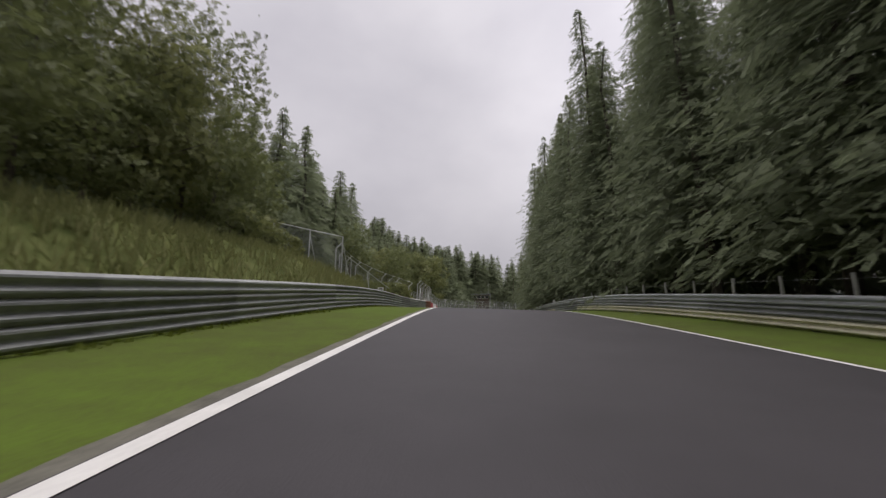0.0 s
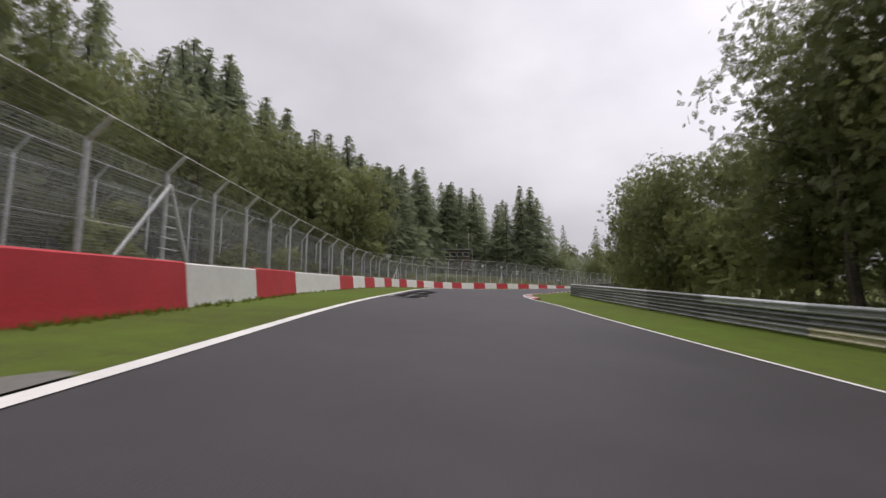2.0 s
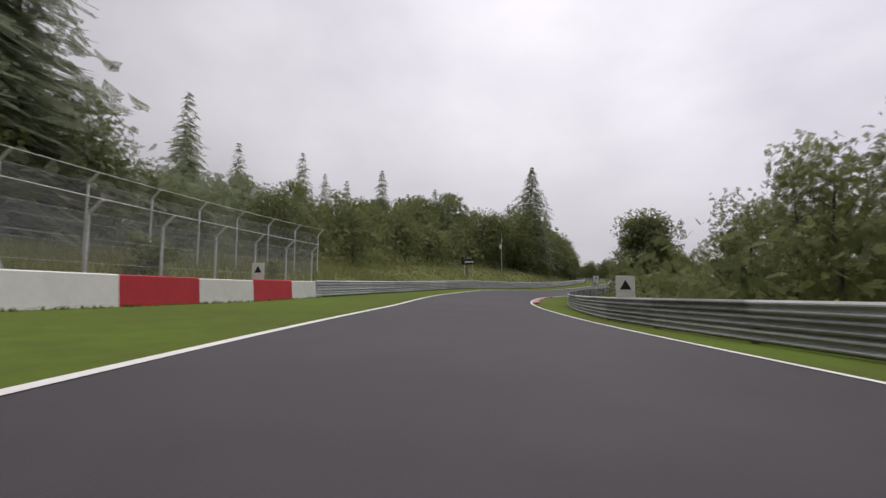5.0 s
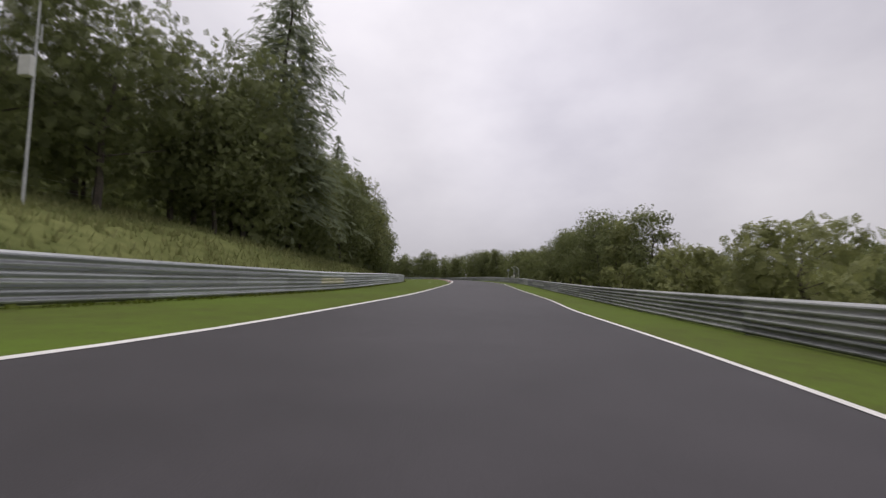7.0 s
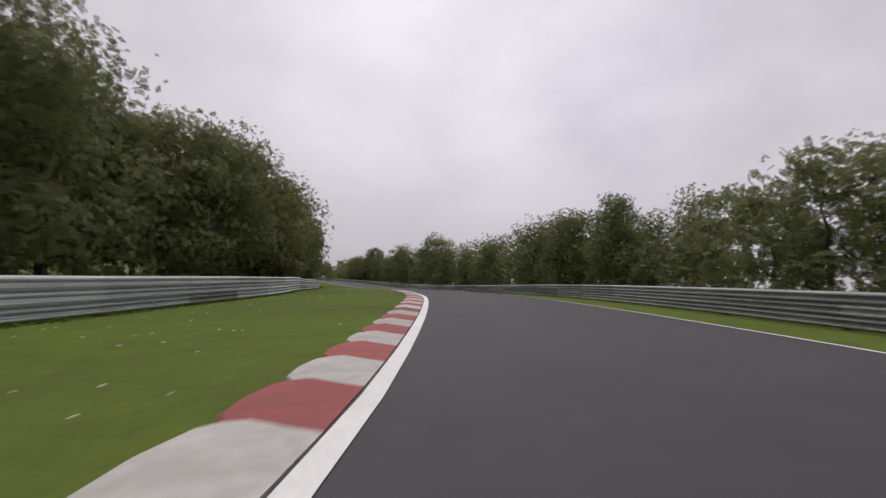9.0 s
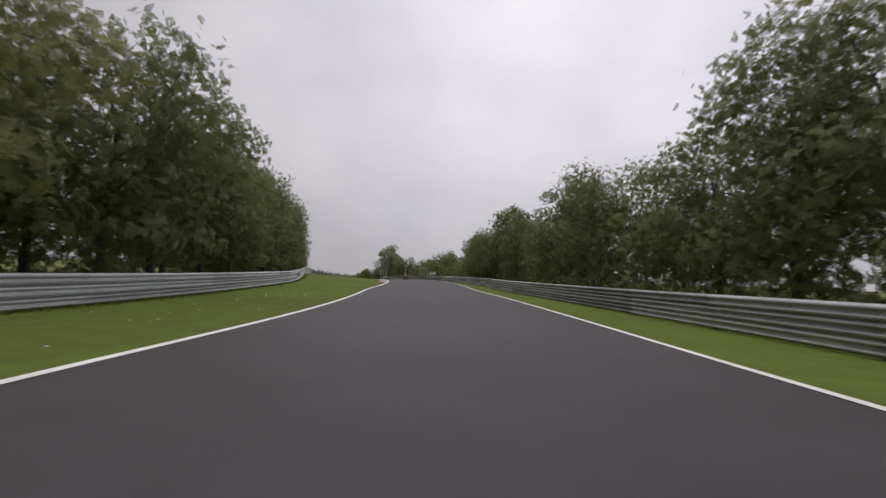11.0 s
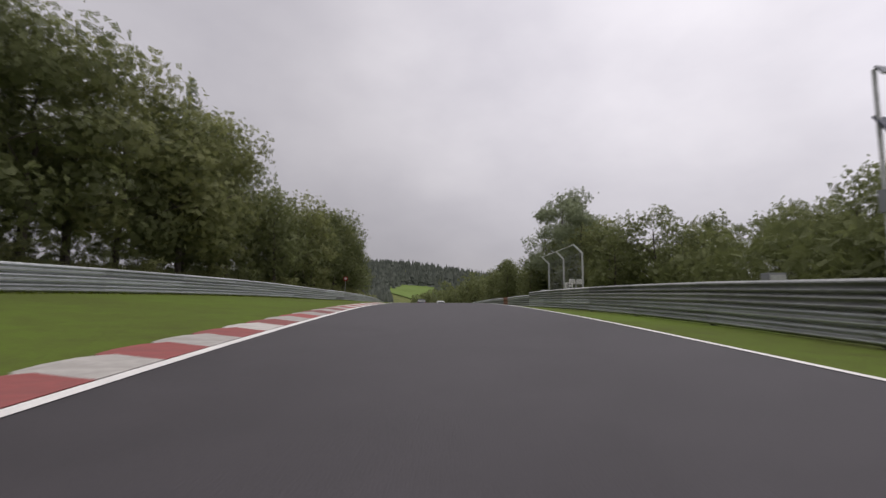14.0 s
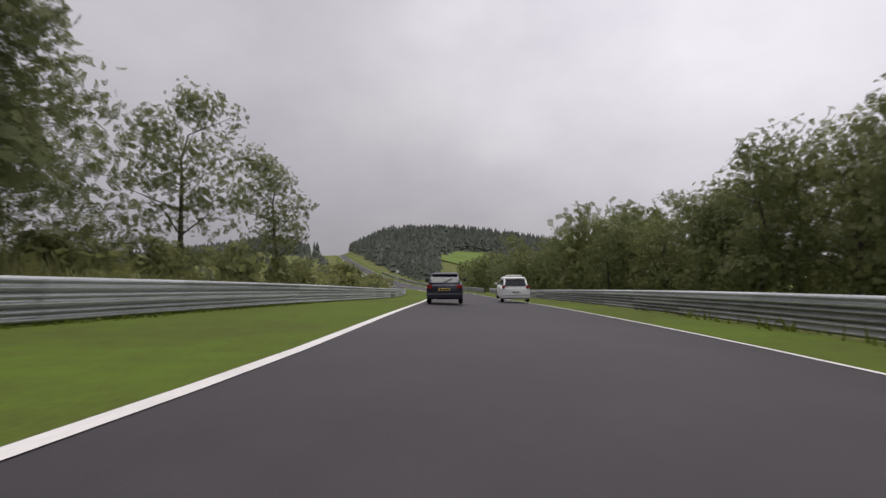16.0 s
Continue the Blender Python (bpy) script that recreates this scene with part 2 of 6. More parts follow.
# ---- the line of the road ----
ROAD_S = [-50, -25] + [25 * i for i in range(21)] + [522.6, 550, 580, 610, 640, 680, 720, 780, 850, 950]
ROAD = [
    (62.1, -53.8, -5.06), (54.4, -29.9, -2.26), (46.8, -6.1, 0.53), (39.3, 17.7, 3.40), (31.7, 41.7, 5.05), (25.4, 65.8, 6.46),
    (22.4, 90.9, 7.84), (24.5, 115.5, 8.88), (30.7, 140.1, 10.18), (39.9, 163.9, 10.24), (52.8, 185.7, 10.27), (69.8, 204.9, 10.60),
    (87.3, 222.0, 11.22), (105.2, 239.7, 12.03), (122.1, 257.7, 12.95), (137.7, 277.8, 13.93), (150.1, 299.1, 14.48), (159.7, 322.4, 15.21),
    (166.3, 346.6, 16.41), (170.7, 371.1, 17.68), (173.3, 396.1, 18.74), (174.0, 421.1, 19.41), (173.6, 445.8, 19.27), (172.2, 468.1, 18.70),
    (169.7, 495.4, 17.17), (166.2, 525.2, 15.26), (160.0, 554.5, 13.80), (151.0, 583.5, 12.50), (136.5, 620.7, 11.70), (120.5, 657.3, 12.20),
    (95.0, 711.6, 15.00), (65.0, 775.0, 19.50), (25.0, 866.5, 25.50),
]
LEFT_EDGE = [(-50, -2), (4, -1.9), (22, -1.75), (39, -1.65), (54.5, -1.65), (57, -1.82), (63.5, -2.3), (72, -2.78), (80, -3.7), (89, -4.65), (94, -5.35), (97.5, -5.85), (102.5, -6.25), 
             (107, -6.4), (111, -6.6), (120, -6.6), (132, -5.25), (136, -4.8), (141, -4.35), (145, -3.95), (160, -3.2), (180, -4), (195, -5.6), (210, -6.5), (215, -6.2), (222, -5.3), 
             (232, -4), (249, -2.8), (267, -2.3), (285, -1.6), (301, -0.75), (319, -1), (326, -1.7), (345, -3), (370, -4.3), (396, -4.3), (402, -3.7), (420, -2.4), (435, -1.6), 
             (451, -2), (467, -3.2), (482, -3.9), (496, -4), (512, -3.5), (527, -2.1), (545, -2.2), (570, -3), (950, -3.6)]
RIGHT_EDGE = [(-50, 4.9), (6, 5), (24, 5.4), (41, 5.4), (57.8, 5.42), (63.7, 5.2), (78, 4.25), (89.6, 3.1), (94.6, 2), (101.5, 0.9), (105, 0.75), (108, 0.64), (113, 0.66), 
             (118, 0.88), (122, 0.98), (126, 1.18), (129, 1.6), (131, 2.15), (133, 2.7), (135, 3), (138, 3.3), (145, 3.5), (154, 3.6), (160, 4), (180, 3), (195, 1.6), 
             (207, 1.12), (211, 1.5), (214.5, 1.95), (217.5, 2.25), (225, 2.78), (231.5, 3.3), (237, 3.48), (243, 3.65), (250, 4.3), (269, 4.9), (287, 5.7), (305, 6.4), (322, 6.1), 
             (328, 5.5), (345, 4.3), (370, 3.2), (396, 3.1), (402, 3.8), (420, 4.8), (437, 5.5), (452, 5.15), (466, 4), (481, 3.4), (496, 3.2), (512, 3.8), (529, 4.9), 
             (560, 4.2), (950, 3.6)]
BANK = [(-50, 0.015), (0, 0.015), (20, 0.025), (40, 0.03), (58, 0.065), (74, 0.09), (90, 0.085), (103, 0.095), (120, 0.08), (136, 0.06), (142, 0.04),
        (165, 0.02), (190, 0.06), (208, 0.085), (216, 0.09), (224, 0.07), (234, 0.035), (250, 0.045), (268, 0.035), (287, 0.015), (303, 0.03), (320, 0.04), (330, 0.03),
        (360, 0.01), (396, 0.005), (402, 0.012), (420, 0.0), (512, 0.0), (528, 0.04), (550, 0.035), (950, 0.0)]
# barriers: how far from the line of the road, and how high the ground is at their foot
LEFT_BARRIER = [(-50, -5.3), (22, -5.3), (40, -5.3), (47, -4.65), (54, -3.95), (57, -4.45), (65, -4.45), (69, -4.75), (73, -5.35), (77, -6.0), (81, -6.9), (85, -7.9), (96, -10.5), (112, -14.8), (120, -16.5), (131, -17.0),
                (138, -16.4), (145, -14.6), (152, -13.0), (165, -11.2), (180, -10.5), (205, -10.5), (218, -10.0), (235, -7.8), (252, -7.2), (270, -7.2), (289, -8.0),
                (307, -8.8), (325, -9.0), (332, -9.8), (365, -10.0), (403, -10.5), (409, -11.0), (428, -13.0), (460, -13.0), (475, -13.0), (488, -11.2), (502, -10.3),
                (517, -9.8), (531, -8.0), (560, -7.0), (950, -6.5)]
LEFT_FOOT = [(-50, 0.12), (40, 0.14), (52, 0.20), (57, 0.48), (61, 0.40), (69, 0.38), (74, 0.39), (82, 0.43), (85, 0.46), (96, 0.58), (112, 0.92), (115, 0.94), 
             (120, 0.97), (131, 0.69), (145, 0.36), (152, 0.26), (180, 0.30), (203, 0.55), (205, 0.58), (210, 0.67), (218, 0.72), (235, 0.39), (252, 0.24), (270, 0.27), 
             (289, 0.16), (307, -0.10), (325, -0.08), (332, 0.00), (365, 0.15), (403, 0.30), (409, 0.45), (428, 0.77), (444, 0.88), (460, 0.71), (475, 0.60), (488, 0.41), 
             (502, 0.22), (517, 0.26), (531, 0.11), (560, 0.00), (950, 0.00)]
RIGHT_BARRIER = [(-50, 8.0), (9, 8.0), (26, 7.6), (43, 8.0), (61, 8.3), (78, 8.0), (92, 5.8), (105, 4.0), (121, 4.5), (138, 5.8), (143, 5.5), (165, 5.9),
                 (178, 4.4), (190, 4.2), (209, 4.1), (215, 4.3), (235, 6.0), (253, 7.2), (272, 8.0), (290, 8.5), (324, 8.5), (331, 8.3), (365, 6.5), (398, 5.9), (405, 6.3),
                 (424, 8.3), (440, 8.4), (454, 7.0), (462, 6.5), (484, 6.0), (499, 6.0), (508, 6.5), (516, 7.6), (530, 6.8), (560, 6.5), (950, 6.0)]
RIGHT_FOOT = [(-50, -0.09), (9, -0.09), (26, -0.11), (43, -0.23), (61, -0.41), (78, -0.60), (85, -0.45), (92, -0.29), (105, -0.09), (115, -0.06), (121, -0.05), (138, -0.08), 
             (143, -0.15), (165, -0.19), (190, -0.28), (203, -0.31), (209, -0.30), (210, -0.28), (215, -0.21), (235, -0.29), (253, -0.38), (272, -0.30), (290, -0.15), (308, -0.20), 
             (331, -0.25), (365, -0.25), (398, -0.25), (405, -0.22), (424, -0.30), (440, -0.18), (454, -0.10), (470, -0.05), (484, -0.15), (499, -0.25), (507, -0.34), (516, -0.22), (530, -0.20), 
             (560, -0.10), (950, 0.00)]


def spline(xs, ys):
    """A smooth curve through the given values: returns a function of the station."""
    xs, ys = np.array(xs, float), np.array(ys, float)
    n, h = len(xs), np.diff(np.array(xs, float))
    a, r = np.eye(n), np.zeros((n, n))
    for i in range(1, n - 1):
        a[i, i - 1:i + 2] = h[i - 1], 2 * (h[i - 1] + h[i]), h[i]
        r[i, i - 1:i + 2] = 6 / h[i - 1], -6 / h[i] - 6 / h[i - 1], 6 / h[i]
    m = np.linalg.solve(a, r @ ys)

    def at(s):
        i = min(max(int(np.searchsorted(xs, s, side="right")) - 1, 0), n - 2)
        p, q = (xs[i + 1] - s) / h[i], (s - xs[i]) / h[i]
        return p * ys[i] + q * ys[i + 1] + ((p ** 3 - p) * m[i] + (q ** 3 - q) * m[i + 1]) * h[i] ** 2 / 6
    return at


def table(rows):
    """Values along the road, rounded off a little where they bend."""
    a = np.array(rows, float)
    s = np.arange(-50, 951.0, 1.0)
    v = np.interp(s, a[:, 0], a[:, 1])
    k = np.hanning(9)
    v = np.convolve(np.pad(v, 4, mode="edge"), k / k.sum(), "valid")
    return lambda q: float(np.interp(q, s, v))


spine = spline(ROAD_S, ROAD)
left_edge, right_edge, bank = table(LEFT_EDGE), table(RIGHT_EDGE), table(BANK)
left_barrier, left_foot, right_barrier, right_foot = table(LEFT_BARRIER), table(LEFT_FOOT), table(RIGHT_BARRIER), table(RIGHT_FOOT)
FINE = np.arange(-50, 950.1, 1.0)
FINE_P = np.array([spine(s) for s in FINE])
FINE_T = np.gradient(FINE_P[:, :2], axis=0)
FINE_T /= np.linalg.norm(FINE_T, axis=1)[:, None]


def base(s):
    """The point of the road's line at a station, and the way to its right."""
    p = [float(np.interp(s, FINE, FINE_P[:, k])) for k in range(3)]
    tx, ty = float(np.interp(s, FINE, FINE_T[:, 0])), float(np.interp(s, FINE, FINE_T[:, 1]))
    return Vector(p), Vector((ty, -tx, 0)).normalized()


def at(s, o, h=0.0):
    """A place in the world: station along the road, offset to the right, height over the road's line."""
    p, r = base(s)
    return p + r * o + Vector((0, 0, h))


# how high the land stands over the road, 4, 12, 30 and 80 m behind the barriers
LEFT_LAND = [(-50, 2.6, 4.0, 6, 9), (24, 2.8, 4.2, 6, 9), (34, 2.4, 3.6, 6, 9), (50, 1.2, 2.4, 5, 9), (64, 0.6, 1.6, 5, 9), (80, 0.9, 2.0, 5, 9), (100, 1.3, 2.6, 5, 9), (130, 1.5, 3.0, 5, 8), (180, 1.5, 3.0, 6, 10),
             (205, 1.6, 3.6, 7, 12), (222, 2.2, 4.6, 8, 15), (250, 2.6, 4.8, 8, 15), (275, 1.8, 3.4, 6, 11), (320, 0.2, 0.5, 2, 5), (420, 0.6, 1.2, 2, 5), (480, 1.2, 2.4, 3, 5), (530, 1.3, 2.2, 2.5, 2),
             (556, 0.5, 0.6, 0, -2), (600, 0, -0.5, -2, -5), (950, 0, 0, 0, 0)]
RIGHT_LAND = [(-50, 0, 0, 0, 1), (60, 0, 0, 0, 0), (130, -0.3, -0.5, -1, -2), (230, -0.4, -1, -2, -4), (300, -0.3, -0.5, -1, -3), (480, 0, 0, 0, -1), (500, 0.4, 0.5, 0, -1), (512, 0, 0, -1, -3),
              (540, -0.3, -1, -3, -8), (640, -1, -2, -4, -8), (950, 0, 0, 1, 4)]


def land(s, o):
    """The height of the ground over the road's line."""
    lb, rb, e0, e1, b = left_barrier(s), right_barrier(s), left_edge(s), right_edge(s), bank(s)
    if e0 <= o <= e1:
        return -b * o
    if o < e0:
        h0, foot, d, rows = -b * e0, left_foot(s), lb - o, LEFT_LAND
        if o > lb:
            return h0 + (foot - h0) * (e0 - o) / (e0 - lb)
    else:
        h0, foot, d, rows = -b * e1, right_foot(s), o - rb, RIGHT_LAND
        if o < rb:
            return h0 + (foot - h0) * (o - e1) / (rb - e1)
    a = np.array(rows, float)
    v = [foot] + [float(np.interp(s, a[:, 0], a[:, k])) for k in (1, 2, 3, 4)]
    return float(np.interp(d, (0.6, 4, 12, 30, 80), v))


# ---- building helpers ----
def mesh_of(name, verts, faces, mats, uvs=None, smooth=False):
    me = bpy.data.meshes.new(name)
    me.from_pydata([tuple(v) for v in verts], [], faces)
    for m in (mats if isinstance(mats, (list, tuple)) else [mats]):
        me.materials.append(m)
    if uvs is not None:
        layer = me.uv_layers.new(name="UVMap")
        flat = np.array([uvs[i] for f in faces for i in f], float).ravel()
        layer.data.foreach_set("uv", flat)
    if smooth:
        me.polygons.foreach_set("use_smooth", [True] * len(me.polygons))
    me.update()
    return me


def part(name, bm, mat, parent=None, label=""):
    """Links a bmesh or a ready mesh as one object under a thing or a part."""
    if isinstance(bm, bmesh.types.BMesh):
        me = bpy.data.meshes.new(name)
        bm.to_mesh(me)
        bm.free()
        me.materials.append(mat)
    else:
        me = bm
    ob = new(name, me)
    if parent:
        ob.parent = parent
    if label:
        ob["label"] = label
    return ob


def thing(name, m, label, category, group="", kind=""):
    ob = new(name)
    ob.empty_display_size = 0.2
    ob.matrix_world = m
    return tagged(ob, label, category, group, kind)


def box(bm, lo, hi, bevel=0.0):
    r = bmesh.ops.create_cube(bm, size=1.0)
    c, d = [(a + b) / 2 for a, b in zip(lo, hi)], [b - a for a, b in zip(lo, hi)]
    bmesh.ops.scale(bm, vec=d, verts=r["verts"])
    bmesh.ops.translate(bm, vec=c, verts=r["verts"])
    if bevel:
        bmesh.ops.bevel(bm, geom=[e for e in bm.edges if all(v in r["verts"] for v in e.verts)], offset=bevel, segments=2, affect="EDGES")
    return bm


def rod(bm, a, b, r, r2=None, sides=6):
    """A round bar from a to b."""
    a, b = Vector(a), Vector(b)
    d = b - a
    q = d.to_track_quat("Z", "Y").to_matrix().to_4x4()
    return bmesh.ops.create_cone(bm, cap_ends=True, segments=sides, radius1=r, radius2=r if r2 is None else r2, depth=d.length,
                                 matrix=Matrix.Translation((a + b) / 2) @ q)["verts"]


def rod_of(a, b, r, sides=6):
    bm = bmesh.new()
    rod(bm, a, b, r, sides=sides)
    return bm


def turn_at(s):
    """The heading of the road as a turn about z; local +y runs along it, +x to its right."""
    i = int(np.clip(round(s) + 50, 0, len(FINE) - 1))
    return math.atan2(-FINE_T[i][0], FINE_T[i][1])


def stand(s, o, h=None, turn=0.0):
    """The pose of a thing that stands on the ground beside the road."""
    p = at(s, o, land(s, o) if h is None else h)
    return Matrix.Translation(p) @ Matrix.Rotation(turn_at(s) + turn, 4, "Z")


def ribbon(name, stations, offsets, heights, mat, label, lift=0.0, kind="structure", category="ground", smooth=True):
    """A strip along the road; offsets and heights are lists of functions of the station."""
    verts, faces, k = [], [], len(offsets)
    for s in stations:
        for fo, fh in zip(offsets, heights):
            o = fo(s)
            verts.append(at(s, o, fh(s, o) + lift))
    for i in range(len(stations) - 1):
        for j in range(k - 1):
            a = i * k + j
            faces.append((a, a + 1, a + k + 1, a + k))
    ob = new(name, mesh_of(name, verts, faces, mat, smooth=smooth))
    return tagged(ob, label, category, kind=kind)


def blend(fa, fb, t):
    return lambda s: fa(s) * (1 - t) + fb(s) * t


def plus(f, d):
    return lambda s: f(s) + d


# ---- ground ----
ST = np.r_[np.arange(-50, 560, 2.0), np.arange(560, 951, 6.0)]
ribbon("road", ST, [blend(left_edge, right_edge, k / 6) for k in range(7)], [land] * 7, M_ASPHALT, "dark grey racing asphalt, slightly worn and dry", category="road", lift=0.02)
ribbon("left_verge", ST, [plus(left_edge, 0.01)] + [blend(left_edge, left_barrier, k / 5) for k in range(1, 6)] + [plus(left_barrier, -0.45)],
       [land] * 7, M_GRASS, "mown green grass verge beside the track", category="grass")
ribbon("right_verge", ST, [plus(right_edge, -0.01)] + [blend(right_edge, right_barrier, k / 5) for k in range(1, 6)] + [plus(right_barrier, 0.45)],
       [land] * 7, M_GRASS, "mown green grass verge beside the track", category="grass")


def rough(s, o):
    """The bank behind the barriers, uneven underfoot."""
    return land(s, o) + 0.16 * noise.noise((s * 0.7, o * 0.7, 0.0)) + 0.3 * noise.noise((s * 0.17, o * 0.2, 3.0)) * min(abs(o - left_barrier(s)), abs(o - right_barrier(s)), 3) / 3


ST1 = np.r_[np.arange(-50, 560, 1.0), np.arange(560, 951, 6.0)]
for nm, f, k in (("left_bank", left_barrier, -1), ("right_bank", right_barrier, 1)):
    ribbon(nm, ST1, [plus(f, k * d) for d in (0.44, 1, 2, 3, 4, 5.5, 7, 9, 12, 14)], [land] + [rough] * 8 + [lambda s, o: land(s, o) - 1.2], M_WILD,
           "rough dry grass and weeds behind the barrier", category="grass")
for nm, f, d, w in (("left_line", left_edge, 1, 0.17), ("right_line", right_edge, -1, 0.11)):
    ribbon(nm, ST, [plus(f, 0.03 * d), plus(f, (0.03 + w) * d)], [land] * 2, M_WHITE, "white painted edge line on asphalt", lift=0.028, category="road marking")


def nearest(x, y):
    i = int(np.argmin((FINE_P[:, 0] - x) ** 2 + (FINE_P[:, 1] - y) ** 2))
    s = FINE[i]
    t = FINE_T[i]
    return s, (x - FINE_P[i, 0]) * t[1] - (y - FINE_P[i, 1]) * t[0], FINE_P[i, 2]


def country(x, y):
    """The height of the open land away from the road."""
    s, o, z = nearest(x, y)
    lb, rb = left_barrier(s), right_barrier(s)
    far = max(lb - o, o - rb)
    h = z + land(s, o)
    if far < 14:
        h = min(h, z - 0.6) - 1.0 if far < 5 else h - 1.6
    hill = 33 * math.exp(-(((x - 125) / 210) ** 2 + ((y - 1240) / 190) ** 2)) + 34 * math.exp(-(((x + 190) / 300) ** 2 + ((y - 1320) / 160) ** 2))
    k = min(max((far - 60) / 250, 0), 1)
    dip = 13 * math.exp(-(((x - 175) / 60) ** 2 + ((y - 830) / 110) ** 2))
    return h * (1 - k) + (12 + 0.3 * (z - 12)) * k + (hill - dip) * min(far / 100, 1)


gx = np.unique(np.r_[-3500:-400:620, -400:-60:34, -60:260:8, 260:600:34, 600:3600:620])
gy = np.unique(np.r_[-3000:-120:720, -120:620:8, 620:1500:16, 1500:4600:620])
gv = [(x, y, country(x, y)) for y in gy for x in gx]
gf = [(j * len(gx) + i, j * len(gx) + i + 1, (j + 1) * len(gx) + i + 1, (j + 1) * len(gx) + i) for j in range(len(gy) - 1) for i in range(len(gx) - 1)]
tagged(new("ground", mesh_of("ground", gv, gf, M_WILD, smooth=True)), "rough grass and scrub land around the track", "ground", kind="structure")


# ---- guard rails ----
def beam_mesh(name, mats, length=4.06):
    """A W-shaped steel beam, one unit high, with its ends lapped; local y runs along it, +x is the face."""
    prof = [(0.0, 0.0), (0.012, 0.03), (0.075, 0.16), (0.08, 0.26), (0.02, 0.42), (0.012, 0.5), (0.02, 0.58), (0.08, 0.74), (0.075, 0.84), (0.012, 0.97), (0.0, 1.0)]
    verts, faces = [], []
    ys = (-length / 2, length / 2)
    for y in ys:
        for x, z in prof:
            verts.append((x, y, z))
        for x, z in prof:
            verts.append((x - 0.012, y, z))
    n = len(prof)
    for j in range(n - 1):
        faces.append((j, j + 1, 2 * n + j + 1, 2 * n + j))
        faces.append((n + j + 1, n + j, 3 * n + j, 3 * n + j + 1))
        for e in (0, 2 * n):
            faces.append((e + j, e + n + j, e + n + j + 1, e + j + 1))
    faces += [(0, 2 * n, 3 * n, n), (n - 1, 2 * n - 1, 4 * n - 1, 3 * n - 1)]
    # bolt heads at the joint
    for z in (0.22, 0.5, 0.78):
        b = len(verts)
        for dx, dy, dz in [(0.09, a, c) for a, c in ((-0.03, -0.05), (0.03, -0.05), (0.03, 0.05), (-0.03, 0.05))]:
            verts.append((dx if z != 0.5 else 0.035, length / 2 - 0.12 + dy, z + dz))
        faces.append((b, b + 1, b + 2, b + 3))
    return mesh_of(name, verts, faces, mats)


def post_mesh(name, mat):
    bm = bmesh.new()
    for lo, hi in (((-0.13, -0.05, -0.3), (-0.12, 0.05, 1.0)), ((-0.02, -0.05, -0.3), (-0.012, 0.05, 1.0)), ((-0.12, -0.006, -0.3), (-0.02, 0.006, 1.0))):
        box(bm, lo, hi)
    me = bpy.data.meshes.new(name)
    bm.to_mesh(me)
    bm.free()
    me.materials.append(mat)
    return me


BEAM_ZINC, BEAM_OLD, BEAM_CREAM, BEAM_ORANGE = (beam_mesh("beam", m) for m in (M_ZINC, M_OLDZINC, M_CREAM, M_ORANGE))
POST_RAIL = post_mesh("post", M_OLDZINC)


def guard_rail(s0, s1, side, count, tall, label, pick, step=4.0, line=None):
    """Stacked steel beams on posts along one side of the track. pick: the mesh of each beam."""
    f, foot = (line or left_barrier, left_foot) if side < 0 else (line or right_barrier, right_foot)
    ob = thing("guard_rail", stand((s0 + s1) / 2, f((s0 + s1) / 2), foot((s0 + s1) / 2)), label, "guard rail")
    inv = ob.matrix_world.inverted()
    each = tall / count
    n = int(round((s1 - s0) / step))
    for i in range(n):
        sa, sb = s0 + (s1 - s0) * i / n, s0 + (s1 - s0) * (i + 1) / n
        pa, pb = at(sa, f(sa), foot(sa)), at(sb, f(sb), foot(sb))
        d = pb - pa
        flat = d.normalized()
        face = flat.cross(Vector((0, 0, 1))).normalized() * (-side)
        up = face.cross(flat) * (-side)
        up = up if up.z > 0 else -up
        along = up.cross(face)
        for k in range(count):
            m = Matrix((face, along, up)).transposed().to_4x4()
            m.translation = (pa + pb) / 2 + Vector((0, 0, 0.03 + k * each))
            b = part("beam", pick(i, k, (sa + sb) / 2), None, ob)
            b.matrix_local = inv @ m @ Matrix.Diagonal((1, d.length * 1.02 / 4.06, each * 0.985, 1))
        p = part("post", POST_RAIL, None, ob)
        m = Matrix((face, along, up)).transposed().to_4x4()
        m.translation = pa
        p.matrix_local = inv @ m @ Matrix.Diagonal((1, 1, tall - 0.03, 1))
    return ob


rnd = random.Random(4)
guard_rail(-46, 54.6, -1, 3, 1.0, "weathered triple-beam steel guard rail along the grass verge", lambda i, k, s: BEAM_ORANGE if s > 51 else BEAM_OLD)
guard_rail(186, 334, -1, 3, 0.98, "bright galvanised triple-beam guard rail below a grassy bank", lambda i, k, s: BEAM_CREAM if k == 1 and 249 < s < 253 else (BEAM_OLD if rnd.random() < 0.04 else BEAM_ZINC))
guard_rail(334, 470, -1, 3, 0.9, "galvanised triple-beam guard rail behind a wide grass verge", lambda i, k, s: BEAM_OLD if rnd.random() < 0.06 else BEAM_ZINC)
guard_rail(470, 600, -1, 3, 0.9, "galvanised triple-beam guard rail along the grass verge", lambda i, k, s: BEAM_OLD if rnd.random() < 0.06 else BEAM_ZINC)
guard_rail(-46, 84, 1, 3, 0.82, "dirty triple-beam guard rail with pale stained lower beams", lambda i, k, s: BEAM_CREAM if k < 1 and rnd.random() < (0.8 if s < 34 else 0.3) else BEAM_OLD if k < 2 else BEAM_ZINC)
guard_rail(84, 218, 1, 3, 0.82, "weathered triple-beam guard rail round the inside of the bend", lambda i, k, s: BEAM_OLD)
